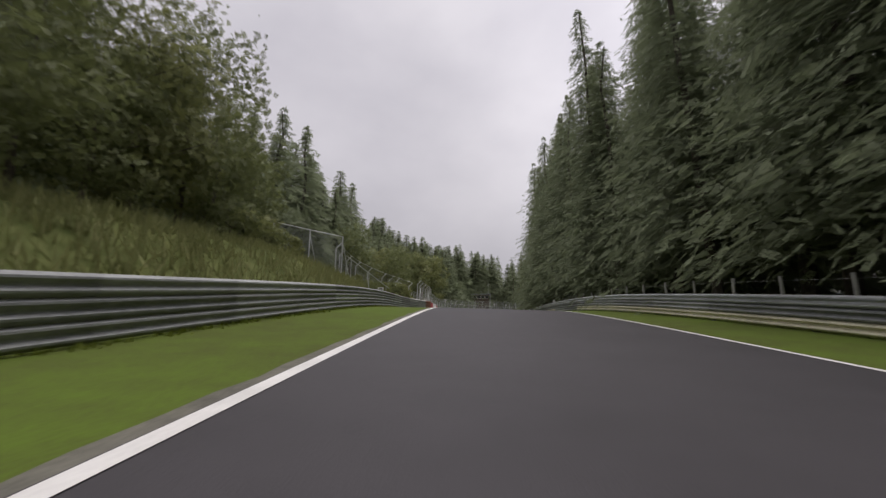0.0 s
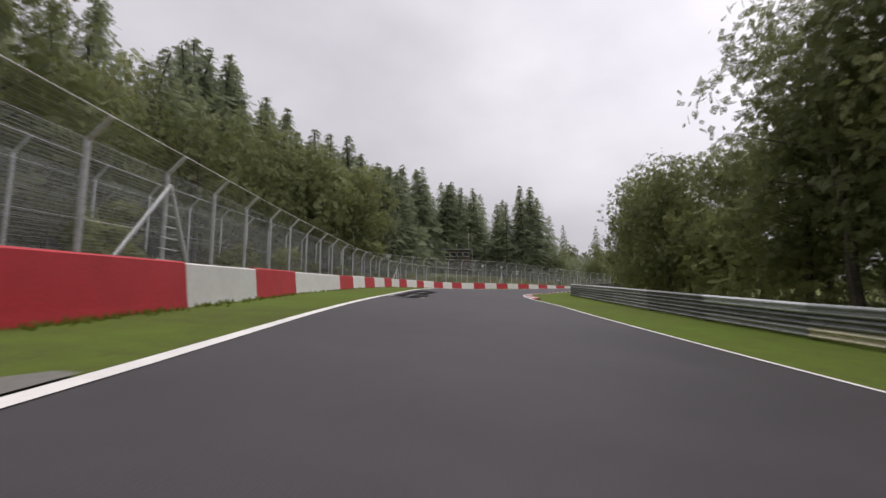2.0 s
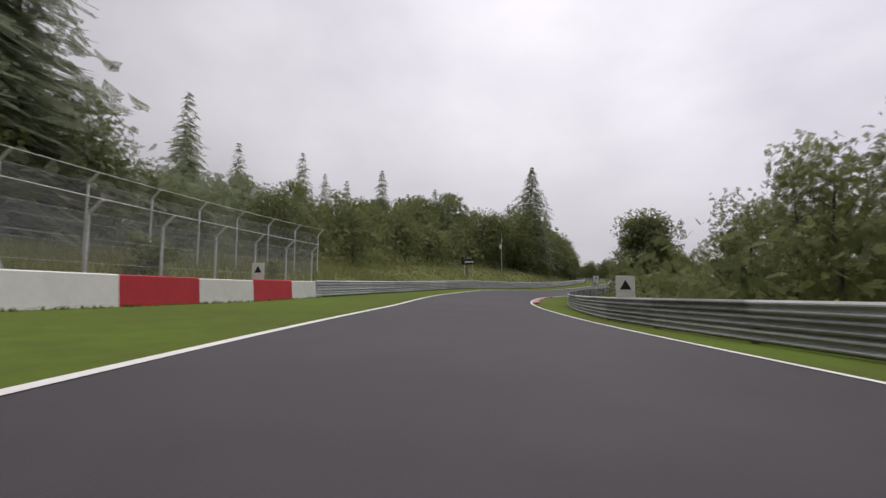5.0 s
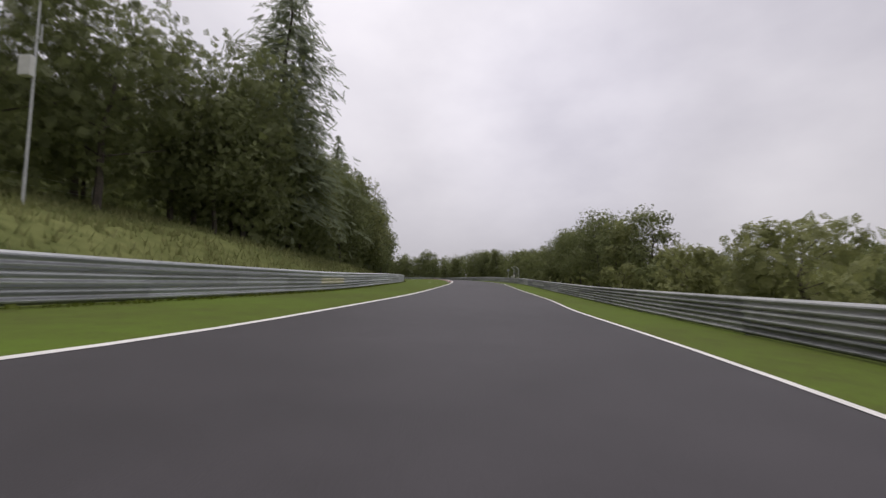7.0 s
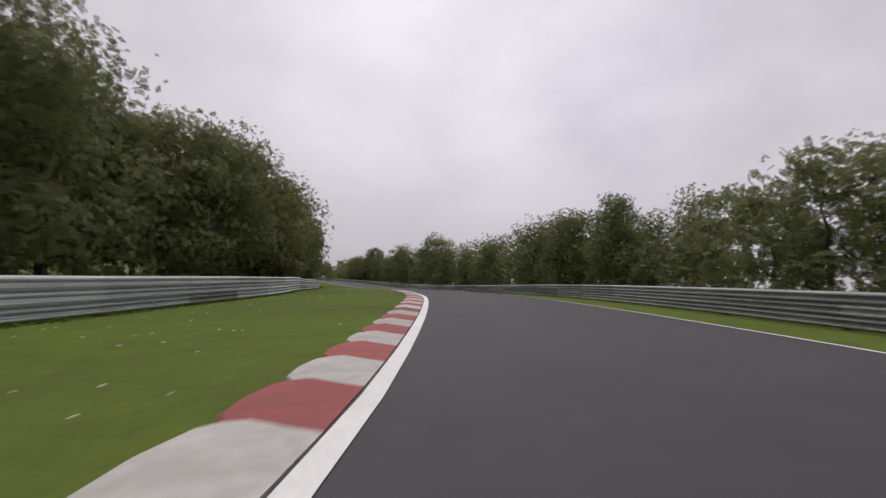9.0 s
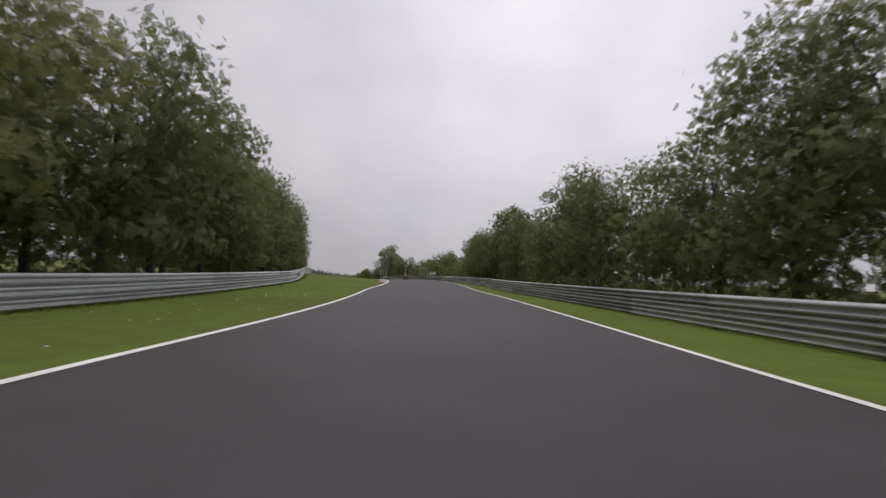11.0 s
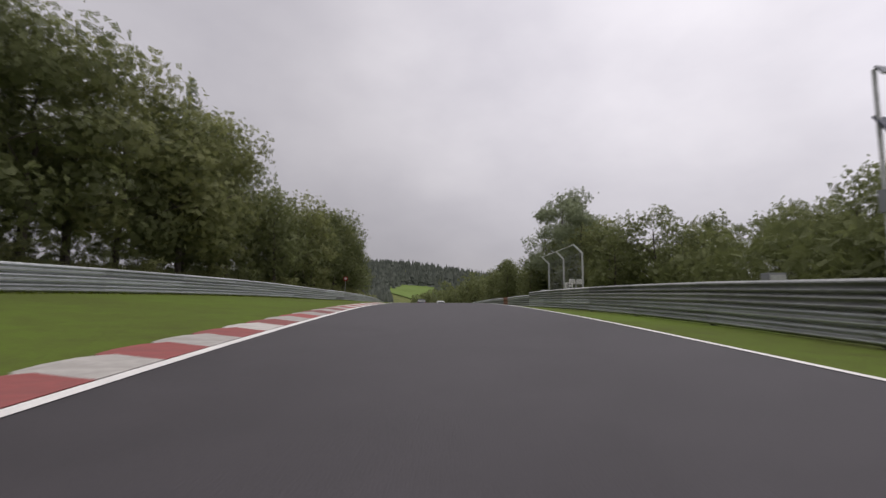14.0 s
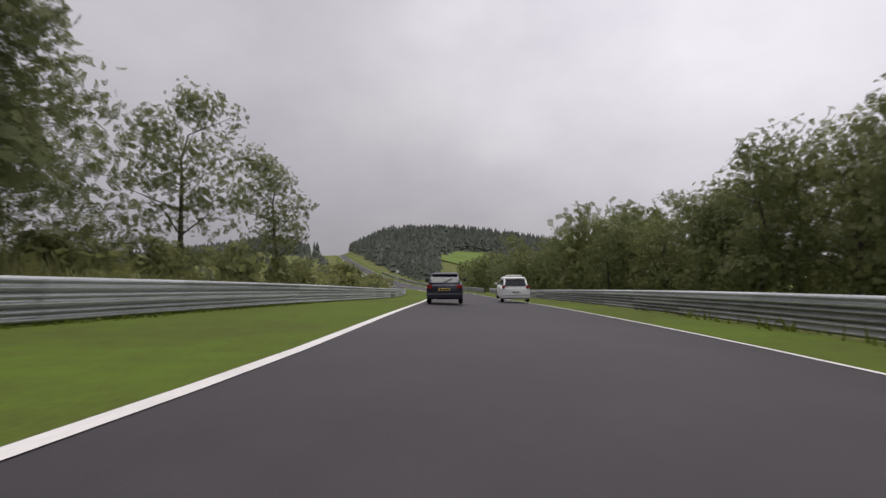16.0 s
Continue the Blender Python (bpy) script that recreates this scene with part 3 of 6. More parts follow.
guard_rail(218, 344, 1, 3, 0.82, "grey weathered triple-beam guard rail before bushes", lambda i, k, s: BEAM_OLD)
guard_rail(344, 460, 1, 3, 0.82, "grey weathered triple-beam guard rail before trees", lambda i, k, s: BEAM_OLD)
guard_rail(460, 494, 1, 4, 1.02, "four-beam steel guard rail with an orange end section", lambda i, k, s: BEAM_ORANGE if s < 464 and k < 2 else BEAM_ZINC if k < 2 else BEAM_OLD)
guard_rail(600, 760, -1, 3, 0.9, "galvanised guard rail along the far climbing road", lambda i, k, s: BEAM_ZINC, 8.0)
guard_rail(600, 760, 1, 3, 0.82, "grey guard rail along the far climbing road", lambda i, k, s: BEAM_OLD, 8.0)
guard_rail(494, 508, 1, 3, 0.82, "grey triple-beam guard rail ending in orange painted beams", lambda i, k, s: BEAM_ORANGE if s > 505.5 else BEAM_OLD if k < 2 else BEAM_ZINC)
guard_rail(502, 600, 1, 3, 0.82, "grey weathered triple-beam guard rail on the crest", lambda i, k, s: BEAM_OLD if k < 2 else BEAM_ZINC, line=lambda s: max(right_barrier(s), 7.5))


# ---- red and white concrete wall ----
def wall_block(name, mat):
    """A concrete barrier block, foot wider than the top; local y runs along it."""
    bm = bmesh.new()
    prof = [(-0.20, -0.3), (0.20, -0.3), (0.20, 0.06), (0.18, 0.22), (0.12, 0.97), (0.09, 1.0), (-0.09, 1.0), (-0.12, 0.97), (-0.18, 0.22), (-0.20, 0.06)]
    vs = [[bm.verts.new((x, y, z)) for x, z in prof] for y in (-1.99, 1.99)]
    for i in range(len(prof)):
        j = (i + 1) % len(prof)
        bm.faces.new((vs[0][i], vs[0][j], vs[1][j], vs[1][i]))
    bm.faces.new(vs[0][::-1])
    bm.faces.new(vs[1])
    bmesh.ops.recalc_face_normals(bm, faces=bm.faces)
    me = bpy.data.meshes.new(name)
    bm.to_mesh(me)
    bm.free()
    me.materials.append(mat)
    return me


BLOCK_RED, BLOCK_WHITE = wall_block("block", M_RED), wall_block("block", M_WALL)
wall = thing("barrier_wall", stand(120, left_barrier(120), left_foot(120)), "red and white painted concrete barrier wall, scuffed", "barrier")
inv = wall.matrix_world.inverted()
def wall_line(s):
    return at(s, left_barrier(s) - 0.15 - 0.35 * min(max((57 - s) / 3, 0), 1), left_foot(s) - 0.06)


# the blocks differ in length: where each one begins, in metres along the wall
STATIONS = np.arange(42, 200, 0.25)
LINE = [wall_line(s) for s in STATIONS]
ARC = np.r_[0, np.cumsum([(q - p).length for p, q in zip(LINE, LINE[1:])])]
ARC -= np.interp(57, STATIONS, ARC)
SEAMS = ((-3, -2, -1, 0, 1, 2, 3, 4, 5, 6, 7, 8, 9, 10, 11, 12, 14, 15, 16, 17, 18, 20, 21, 22, 24, 26, 32, 38),
         (-11, -8, -4.1, 0, 4.3, 8.8, 12.8, 16.4, 20.9, 25.7, 31, 40.8, 45.1, 49.3, 53.2, 57.3, 63.2, 66.2, 69.8, 72, 75.2, 81.2, 84.1, 87.8, 94.1, 100.4, 121, 142))
for i in range(-3, 38):
    sa, sb = (float(np.interp(np.interp(k, SEAMS[0], SEAMS[1]), ARC, STATIONS)) for k in (i, i + 1))
    p, q = wall_line(sa), wall_line(sb)
    y = (q - p).normalized()
    x = y.cross(Vector((0, 0, 1))).normalized()
    m = Matrix((x, y, x.cross(y))).transposed().to_4x4()
    m.translation = (p + q) / 2
    b = part("block", (BLOCK_RED if i >= 0 and i % 2 == 0 else BLOCK_WHITE), None, wall)
    b.matrix_local = inv @ m @ Matrix.Diagonal((1, (q - p).length / 4.0, max(1.02 + 0.02 * math.sin(i * 2.3), 1.31 - 0.02 * max(sa - 70, 0) - left_foot(sa + 2) + 0.06), 1))


# ---- kerbs ----
def kerb_block(name, mat, side):
    """A ramped kerb stone a metre long: flush with the road, rising towards the grass."""
    bm = bmesh.new()
    prof = [(0.0, -0.1), (0.0, 0.025), (0.12, 0.045), (0.36, 0.085), (0.49, 0.07), (0.52, -0.1)]
    vs = [[bm.verts.new((x * side * (w if x > 0.3 else 1), y, z)) for x, z in prof] for y, w in ((-0.5, 0.84), (-0.38, 0.97), (0.0, 1.03), (0.38, 0.97), (0.5, 0.84))]
    for a, b in zip(vs, vs[1:]):
        for i in range(len(prof)):
            j = (i + 1) % len(prof)
            bm.faces.new((a[i], a[j], b[j], b[i]))
    bm.faces.new(vs[0])
    bm.faces.new(vs[-1])
    bmesh.ops.recalc_face_normals(bm, faces=bm.faces)
    me = bpy.data.meshes.new(name)
    bm.to_mesh(me)
    bm.free()
    me.materials.append(mat)
    return me


def kerb(s0, s1, side, label, wide=1.0):
    f = left_edge if side < 0 else right_edge
    ob = thing("kerb", stand(s0, f(s0), land(s0, f(s0))), label, "kerb")
    inv = ob.matrix_world.inverted()
    pair = kerb_block("kerb_stone", M_KERB_R, side), kerb_block("kerb_stone", M_KERB_W, side)
    n = int(round((s1 - s0) / 1.05))
    for i in range(n):
        sa, sb = s0 + (s1 - s0) * i / n, s0 + (s1 - s0) * (i + 1) / n
        pa, pb = at(sa, f(sa), land(sa, f(sa))), at(sb, f(sb), land(sb, f(sb)))
        y = (pb - pa).normalized()
        x = y.cross(Vector((0, 0, 1))).normalized()
        m = Matrix((x, y, x.cross(y))).transposed().to_4x4()
        m.translation = (pa + pb) / 2 + Vector((0, 0, 0.004))
        b = part("kerb_stone", pair[i % 2], None, ob)
        b.matrix_local = inv @ m @ Matrix.Diagonal((wide, (pb - pa).length, 1, 1))
    return ob


kerb(95.5, 130, 1, "red and white ramped kerb on the inside of the right-hand bend")
kerb(193, 210, 1, "worn red and white ramped kerb before the grass")
kerb(297, 336, -1, "red and white ramped kerb on the inside of the left-hand bend", 1.4)
kerb(414, 492, -1, "long worn red and white ramped kerb along the left-hand bend", 1.75)


# ---- trees ----
def tree_data(name, tris_v, tris_f, mats, index, normals=None):
    me = bpy.data.meshes.new(name)
    me.from_pydata(tris_v, [], tris_f)
    if normals is not None:
        me.polygons.foreach_set("use_smooth", [True] * len(me.polygons))
        me.normals_split_custom_set_from_vertices(normals.tolist())
    for m in mats:
        me.materials.append(m)
    if index is not None:
        me.polygons.foreach_set("material_index", index)
    me.update()
    return me


def quads(centres, ax, ay):
    """Separate four-cornered leaves about centres, spanned by ax and ay."""
    v = np.stack([centres - ax - ay, centres + ax - ay * 0.4, centres + ax * 0.6 + ay, centres - ax * 0.7 + ay * 0.8], 1).reshape(-1, 3)
    f = np.arange(len(v)).reshape(-1, 4)
    return v, f


def facing(v, f, n):
    """Turns each leaf so that its face looks along n, and gives its corners that normal."""
    q = v.reshape(-1, 4, 3)
    flat = np.cross(q[:, 1] - q[:, 0], q[:, 3] - q[:, 0])
    q = np.where(((flat * n).sum(1) < 0)[:, None, None], q[:, ::-1], q)
    return q.reshape(-1, 3), f, np.repeat(n / np.linalg.norm(n, axis=1)[:, None], 4, 0)


def trunk_mesh(name, seed, tall, r, limbs, top=0.75):
    """A tapered, slightly crooked trunk with limbs."""
    g = random.Random(seed)
    bm = bmesh.new()
    prev, n = Vector((0, 0, -0.4)), 6
    for i in range(1, n + 1):
        z = tall * top * i / n
        p = Vector((g.uniform(-0.12, 0.12) * i * 0.4, g.uniform(-0.12, 0.12) * i * 0.4, z))
        rod(bm, prev, p, r * (1 - 0.8 * (i - 1) / n), r * (1 - 0.8 * i / n), 6)
        prev = p
        for _ in range(limbs if i > 1 else 0):
            a, ln = g.uniform(0, 6.28), tall * g.uniform(0.12, 0.26)
            e = p + Vector((math.cos(a) * ln, math.sin(a) * ln, ln * g.uniform(0.3, 0.9)))
            rod(bm, p, e, r * 0.35 * (1 - 0.6 * i / n), 0.015, 4)
    me = bpy.data.meshes.new(name)
    bm.to_mesh(me)
    bm.free()
    me.materials.append(M_BARK)
    return me


def crown_mesh(name, seed, tall, wide, low, leaves, size, mat, lobes=14, squat=0.8):
    """A broad-leaved crown: many small leaves gathered in uneven clumps."""
    g = np.random.RandomState(seed)
    cs, rs = [], []
    for i in range(lobes):
        z = low + (tall - low) * (0.12 + 0.80 * (i + g.rand() * 0.8) / lobes)
        u = (z - low) / (tall - low)
        reach = wide * (0.35 + 0.75 * math.sin(math.pi * min(0.15 + 0.75 * u, 1))) * (0.35 + 0.4 * g.rand())
        a = g.rand() * 6.28
        cs.append((math.cos(a) * reach, math.sin(a) * reach, z))
        rs.append(wide * (0.34 + 0.24 * g.rand()))
    cs, rs = np.array(cs), np.array(rs)
    k = g.randint(0, lobes, leaves)
    d = g.normal(size=(leaves, 3))
    d /= np.linalg.norm(d, axis=1)[:, None]
    rad = rs[k] * (0.55 + 0.5 * g.rand(leaves) ** 0.6 + 0.12 * g.normal(size=leaves))
    c = cs[k] + d * rad[:, None] * np.array([1, 1, squat])
    c[:, 2] = np.maximum(c[:, 2], low * 0.6)
    n = d + 0.7 * g.normal(size=(leaves, 3))
    n /= np.linalg.norm(n, axis=1)[:, None]
    ax = np.cross(n, g.normal(size=(leaves, 3)))
    ax /= np.linalg.norm(ax, axis=1)[:, None]
    ay = np.cross(n, ax)
    sz = size * (0.6 + 0.8 * g.rand(leaves))[:, None]
    v, f = quads(c, ax * sz, ay * sz * 0.75)
    v, f, n = facing(v, f, d * 0.8 + c * np.array([0.5, 0.5, 0]) / wide + np.array([0, 0, 0.35]) + 0.35 * n)
    return tree_data(name, v.tolist(), f.tolist(), [mat], None, n)


def spruce_mesh(name, seed, tall, wide, low, sprays, fine=1.0):
    """A conifer's crown: tiers of drooping boughs, each with narrow sprays of needles."""
    g = np.random.RandomState(seed)
    cs, axs, ays = [], [], []
    tiers = int(tall / 0.6)
    for i in range(tiers):
        u = (i + 0.5 * g.rand()) / tiers
        z = low + (tall - low) * u
        reach = wide * (1 - u) ** 0.75 * (0.7 + 0.45 * g.rand()) + 0.15
        m = max(5, int(10 * (1 - u) + 5))
        for j in range(m):
            a = 6.28 * (j + g.rand()) / m
            r = reach * (0.65 + 0.55 * g.rand())
            way = np.array([math.cos(a), math.sin(a), 0])
            side = np.array([-math.sin(a), math.cos(a), 0])
            droop = 0.2 + 0.35 * g.rand()
            for k in range(sprays):
                q = 0.25 + 0.8 * (k + g.rand()) / sprays
                p = way * r * q + side * g.normal() * 0.13 * r + np.array([0, 0, z - droop * r * q * q + 0.12 * g.normal()])
                w = (0.34 + 0.15 * min(r, 3.2)) * (1.2 - 0.6 * q) * fine
                cs.append(p)
                axs.append((way * 0.8 + side * g.normal() * 0.8 + np.array([0, 0, -droop * q - 0.25])) * w)
                ays.append((side * 0.7 + way * g.normal() * 0.4 + np.array([0, 0, 0.5 * g.normal()])) * w * 0.42)
    v, f = quads(np.array(cs), np.array(axs), np.array(ays))
    c = np.array(cs)
    v, f, n = facing(v, f, c * np.array([1, 1, 0]) / (np.linalg.norm(c[:, :2], axis=1)[:, None] + 0.3) + np.array([0, 0, 0.6]) + 0.16 * g.normal(size=c.shape))
    return tree_data(name, v.tolist(), f.tolist(), [M_SPRUCE], None, n)


def make_tree(name, label, trunk, crown, m, category="tree"):
    ob = thing(name, m, label, category)
    part("trunk", trunk, None, ob)
    part("crown", crown, None, ob)
    return ob


HIDE = Matrix.Translation((0, 0, 0))
SPRUCE_T = [trunk_mesh("trunk", 20 + i, 22, 0.26, 0, 0.97) for i in range(2)]
SPRUCE_C = [spruce_mesh("crown", 30 + i, 22, w, low, n, fine) for i, (w, low, n, fine) in enumerate((
    (4.6, 1.0, 4, 1), (4.0, 2.0, 4, 1), (5.2, 1.5, 4, 1), (3.6, 3.0, 4, 1), (4.6, 2.4, 20, 0.42), (4.0, 3.0, 20, 0.42), (6.6, 3.0, 17, 0.6)))]
LEAF_T = [trunk_mesh("trunk", 40 + i, 12, 0.2, 2, 0.72) for i in range(3)]
LEAF_C = [crown_mesh("crown", 50 + i, 12, w, low, n, 0.178, mat, lobes) for i, (w, low, n, mat, lobes) in enumerate((
    (3.3, 1.0, 3300, M_LEAF, 22), (3.8, 0.6, 3700, M_LEAF, 26), (2.9, 1.4, 2700, M_LEAF, 19), (3.4, 0.8, 3300, M_LEAF2, 21), (3.2, 2.2, 2000, M_LEAF, 14)))]
FAR_C = [crown_mesh("crown", 60 + i, 12, w, low, n, 0.22, mat, lobes) for i, (w, low, n, mat, lobes) in enumerate((
    (3.3, 0.9, 1700, M_LEAF, 22), (3.7, 0.5, 1900, M_LEAF, 25), (3.4, 0.7, 1700, M_LEAF2, 21)))]
PINE_T = trunk_mesh("trunk", 68, 12, 0.2, 0, 0.9)
PINE_C = crown_mesh("crown", 69, 12, 3.0, 2.0, 3600, 0.17, M_SPRUCE, 24, 0.55)
SLIM_T, SLIM_C = trunk_mesh("trunk", 66, 12, 0.11, 0, 0.95), crown_mesh("crown", 67, 12, 1.1, 8.2, 420, 0.13, M_LEAF, 7)
BUSH_T = trunk_mesh("trunk", 70, 3.0, 0.07, 2, 0.7)
BUSH_C = [crown_mesh("crown", 80 + i, 3.2, 1.7, 0.1, 900, 0.155, mat, 9, 0.75) for i, mat in enumerate((M_LEAF, M_LEAF2))]
made = {}


def plant(kind, variant, s, o, tall, g, spread=1.0):
    """Sets a tree on the ground beside the road, its crown's tip about `tall` over the ground."""
    m = stand(s, o, land(s, o) - 0.1) @ Matrix.Rotation(g.uniform(0, 6.28), 4, "Z")
    m = m @ pose(0, 0, 0, g.uniform(-2.5, 2.5), g.uniform(-2.5, 2.5), 0)
    if (kind, variant) not in made:
        if kind == "spruce":
            ob = make_tree("spruce", "tall dark green spruce with drooping boughs", SPRUCE_T[variant % 2], SPRUCE_C[variant], HIDE)
        elif kind == "bush":
            ob = make_tree("bush", "dense green bush beside the track" if variant == 0 else "yellowish green bush beside the track", BUSH_T, BUSH_C[variant], HIDE, "bush")
        elif kind == "slim_tree":
            ob = make_tree("slim_tree", "thin tall tree with a bare trunk and sparse top", SLIM_T, SLIM_C, HIDE)
        elif kind == "pine":
            ob = make_tree("pine", "dark green pine with rounded clumps of needles", PINE_T, PINE_C, HIDE)
        elif kind == "far_broadleaf":
            ob = make_tree("broadleaf_tree", ("full green broad-leaved tree in the wood", "wide dense green broad-leaved tree in the wood", "yellowish green broad-leaved tree in the wood")[variant], LEAF_T[variant], FAR_C[variant], HIDE)
        else:
            ob = make_tree("broadleaf_tree", ("full green broad-leaved tree beside the track", "wide dense green broad-leaved tree beside the track", "slim green broad-leaved tree beside the track", "broad-leaved tree with yellowing green leaves",
                                              "thin open-crowned broad-leaved tree beside the track")[variant], LEAF_T[variant % 3], LEAF_C[variant], HIDE)
        made[kind, variant] = ob
        fresh = True
    else:
        ob, fresh = made[kind, variant], False
    full = {"spruce": 22.0, "bush": 3.2}.get(kind, 12.0)
    k = tall / full
    wide = k * g.uniform(0.9, 1.15) if kind != "spruce" else min(k * g.uniform(0.9, 1.15), 1.15)
    m = m @ Matrix.Diagonal((wide * spread, wide * spread, k, 1))
    if fresh:
        ob.matrix_world = m
    else:
        copy_thing(ob, m).matrix_basis = m


# kind, stations, distance behind the barrier, how many, height of the tips over the road
WOODS = [
    # left of the track
    ("full_spruce", -40, 48, -15, -19, 28, 18.5, 21.5), ("full_spruce", 48, 82, -15, -19, 12, 22, 25), ("broadleaf", -30, 14, -5, -9, 9, 9, 13), ("yellow_broadleaf", 12, 19, -6, -9, 3, 12.5, 14), ("far_broadleaf", 20, 34, -10, -13, 4, 12, 15), ("bush", -20, 13, -5, -8, 8, 4, 5.5), ("bush", 38, 51, -1.3, -4.4, 13, 2.3, 3.1), ("bush", 14, 32, -5, -9, 9, 4.4, 5.6),
    ("full_spruce", 60, 110, -14, -20, 20, 17.5, 20.5), ("far_broadleaf", 62, 92, -9, -13, 8, 9, 13), ("far_broadleaf", 88, 103, -9, -14, 6, 12.5, 15), ("far_broadleaf", 103, 126, -9, -14, 10, 16.5, 19.5), ("bush", 58, 130, -3.5, -7, 16, 2.6, 4),
    ("full_spruce", 100, 144, -17, -23, 36, 24, 28.5), ("full_spruce", 144, 184, -17, -24, 40, 24, 29.5), ("far_broadleaf", 178, 206, -13, -19, 11, 9, 12), ("bush", 120, 190, -3, -5, 10, 2.6, 3.4),
    ("far_broadleaf", 203, 250, -12, -18, 18, 10.5, 13), ("far_broadleaf", 242, 262, -8, -12, 8, 13.5, 17), ("slim_tree", 225, 225.5, -5, -5.5, 1, 12.2, 12.5),
    ("wide_spruce", 262, 263, -8, -9, 1, 27, 27.5), ("spruce", 268, 270, -8, -9, 1, 19, 20), ("spruce", 290, 291, -8.5, -9, 1, 21, 22), ("spruce", 271, 272, -31, -32, 1, 24, 25),
    ("broadleaf", 252, 302, -5, -8, 20, 11, 14), ("broadleaf", 300, 332, -4, -7, 15, 8.9, 10.8), ("far_broadleaf", 332, 350, -4, -7, 8, 10.8, 13), ("far_broadleaf", 350, 400, -2.6, -5, 17, 10, 13), ("broadleaf", 400, 446, -4.5, -7, 18, 9.8, 11.8), ("broadleaf", 423, 429, -4, -6, 3, 13.4, 15), ("far_broadleaf", 336, 364, -1.6, -3, 9, 6.6, 9),
    ("yellow_broadleaf", 446, 470, -5, -8, 10, 14.2, 16.4), ("yellow_broadleaf", 470, 500, -5, -8, 12, 12.6, 14.6), ("far_broadleaf", 500, 518, -4, -7, 8, 9.5, 11.5), ("broadleaf", 518, 534, -4.5, -7.5, 8, 11.2, 13.2), ("broadleaf", 532, 533, -5, -5.6, 1, 13, 13.6), ("open_broadleaf", 541, 544, -4.5, -5.5, 1, 10.2, 10.6), ("open_broadleaf", 551, 554, -4.5, -5.5, 1, 10, 10.4), ("spruce", 492, 494, -7, -8, 1, 16, 17),
    ("bush", 536, 558, -3, -7, 8, 2.4, 3.4), ("bush", 400, 600, -2.5, -6, 36, 2.2, 3.6),
    # right of the track
    ("near_spruce", -36, 44, 3.3, 5.6, 32, 21, 26), ("near_spruce", 44, 76, 2.6, 4.2, 15, 20, 25), ("broadleaf", 73, 84, 2.6, 4.6, 5, 8.5, 11),
    ("yellow_broadleaf", 76, 120, 4.6, 7.6, 18, 7.4, 9.4), ("yellow_broadleaf", 118, 137, 6, 8.5, 7, 7.2, 8.8), ("broadleaf", 127, 140, 4.2, 5.5, 4, 5.8, 7), ("broadleaf", 132, 134, 4.6, 5.4, 1, 12, 12.4), ("broadleaf", 136, 139, 4.6, 5.4, 1, 9.6, 10.2), ("far_broadleaf", 150, 185, 5, 9, 11, 5, 7), ("broadleaf", 212.4, 214.6, 6.0, 7.6, 4, 8.2, 10.2), ("broadleaf", 157, 172, 4.2, 6.2, 5, 6.4, 7.8),
    ("broadleaf", 262, 298, 5, 8, 15, 5.4, 7.6), ("bush", 218, 262, 3, 12, 22, 1.4, 3), ("broadleaf", 298, 326, 4, 7, 9, 5.2, 6.6), ("broadleaf", 326, 342, 4, 7, 6, 6.5, 7.8), ("far_broadleaf", 335, 372, 4, 7, 12, 6, 7.6), ("broadleaf", 372, 420, 4, 7, 14, 7, 10), ("broadleaf", 421, 438, 3.2, 5.6, 8, 6.3, 7.5), ("broadleaf", 417, 422, 4, 5.5, 2, 9.4, 10.2),
    ("far_broadleaf", 434, 452, 9, 12, 6, 4.3, 5.5), ("far_broadleaf", 452, 500, 11, 16, 18, 5.4, 7.2), ("pine", 514, 515, 7.4, 8, 1, 13.8, 14.2), ("pine", 517, 518, 10, 11, 1, 12, 12.5), ("pine", 521, 522, 7.6, 8.6, 1, 10.2, 10.8), ("pine", 507, 508, 7, 8, 1, 10.5, 11), ("far_broadleaf", 496, 526, 8, 12, 13, 7, 9), ("far_broadleaf", 518, 529, 5, 9, 5, 5, 6.5), ("broadleaf", 529, 546, 4.5, 8, 8, 6.2, 7.6), ("far_broadleaf", 546, 590, 4, 9, 13, 5.5, 7.5),
]
g = random.Random(11)
for kind, s0, s1, d0, d1, n, h0, h1 in WOODS:
    for i in range(n):
        s = s0 + (s1 - s0) * (i + g.uniform(0.1, 0.9)) / n
        o = (left_barrier(s) if d0 < 0 else right_barrier(s)) + g.uniform(min(d0, d1), max(d0, d1))
        if kind == "full_spruce" and 144 < s < 172:
            o -= 9
        v = {"near_spruce": (4, 5), "wide_spruce": (6,), "full_spruce": (0, 1, 2), "spruce": (0, 1, 2, 3), "bush": (0, 1), "slim_tree": (0,), "pine": (0,), "far_broadleaf": (0, 1, 1, 2), "open_broadleaf": (4,), "yellow_broadleaf": (0, 1, 3, 3)}.get(kind, (0, 0, 1, 1, 2, 3))
        spread = {"wide_spruce": 1.0, "full_spruce": 1.35}.get(kind, 1.0)
        plant(kind if kind in ("slim_tree", "far_broadleaf", "bush", "pine") else "spruce" if "spruce" in kind else "broadleaf", g.choice(v), s, o, max(g.uniform(h0, h1) - land(s, o), 1.2), g, spread)

# the trees further in stand as groves that nobody could count
LOW_LEAF = [np.array([v.co for v in crown_mesh("low", 90 + i, 12, 3.4, 1.0, 520, 0.40, M_LEAF, 18).vertices]) for i in range(2)]
LOW_SPRUCE = [np.array([v.co for v in spruce_mesh("low", 95 + i, 22, 4.6, 1.0, 2, 1.35).vertices]) for i in range(2)]


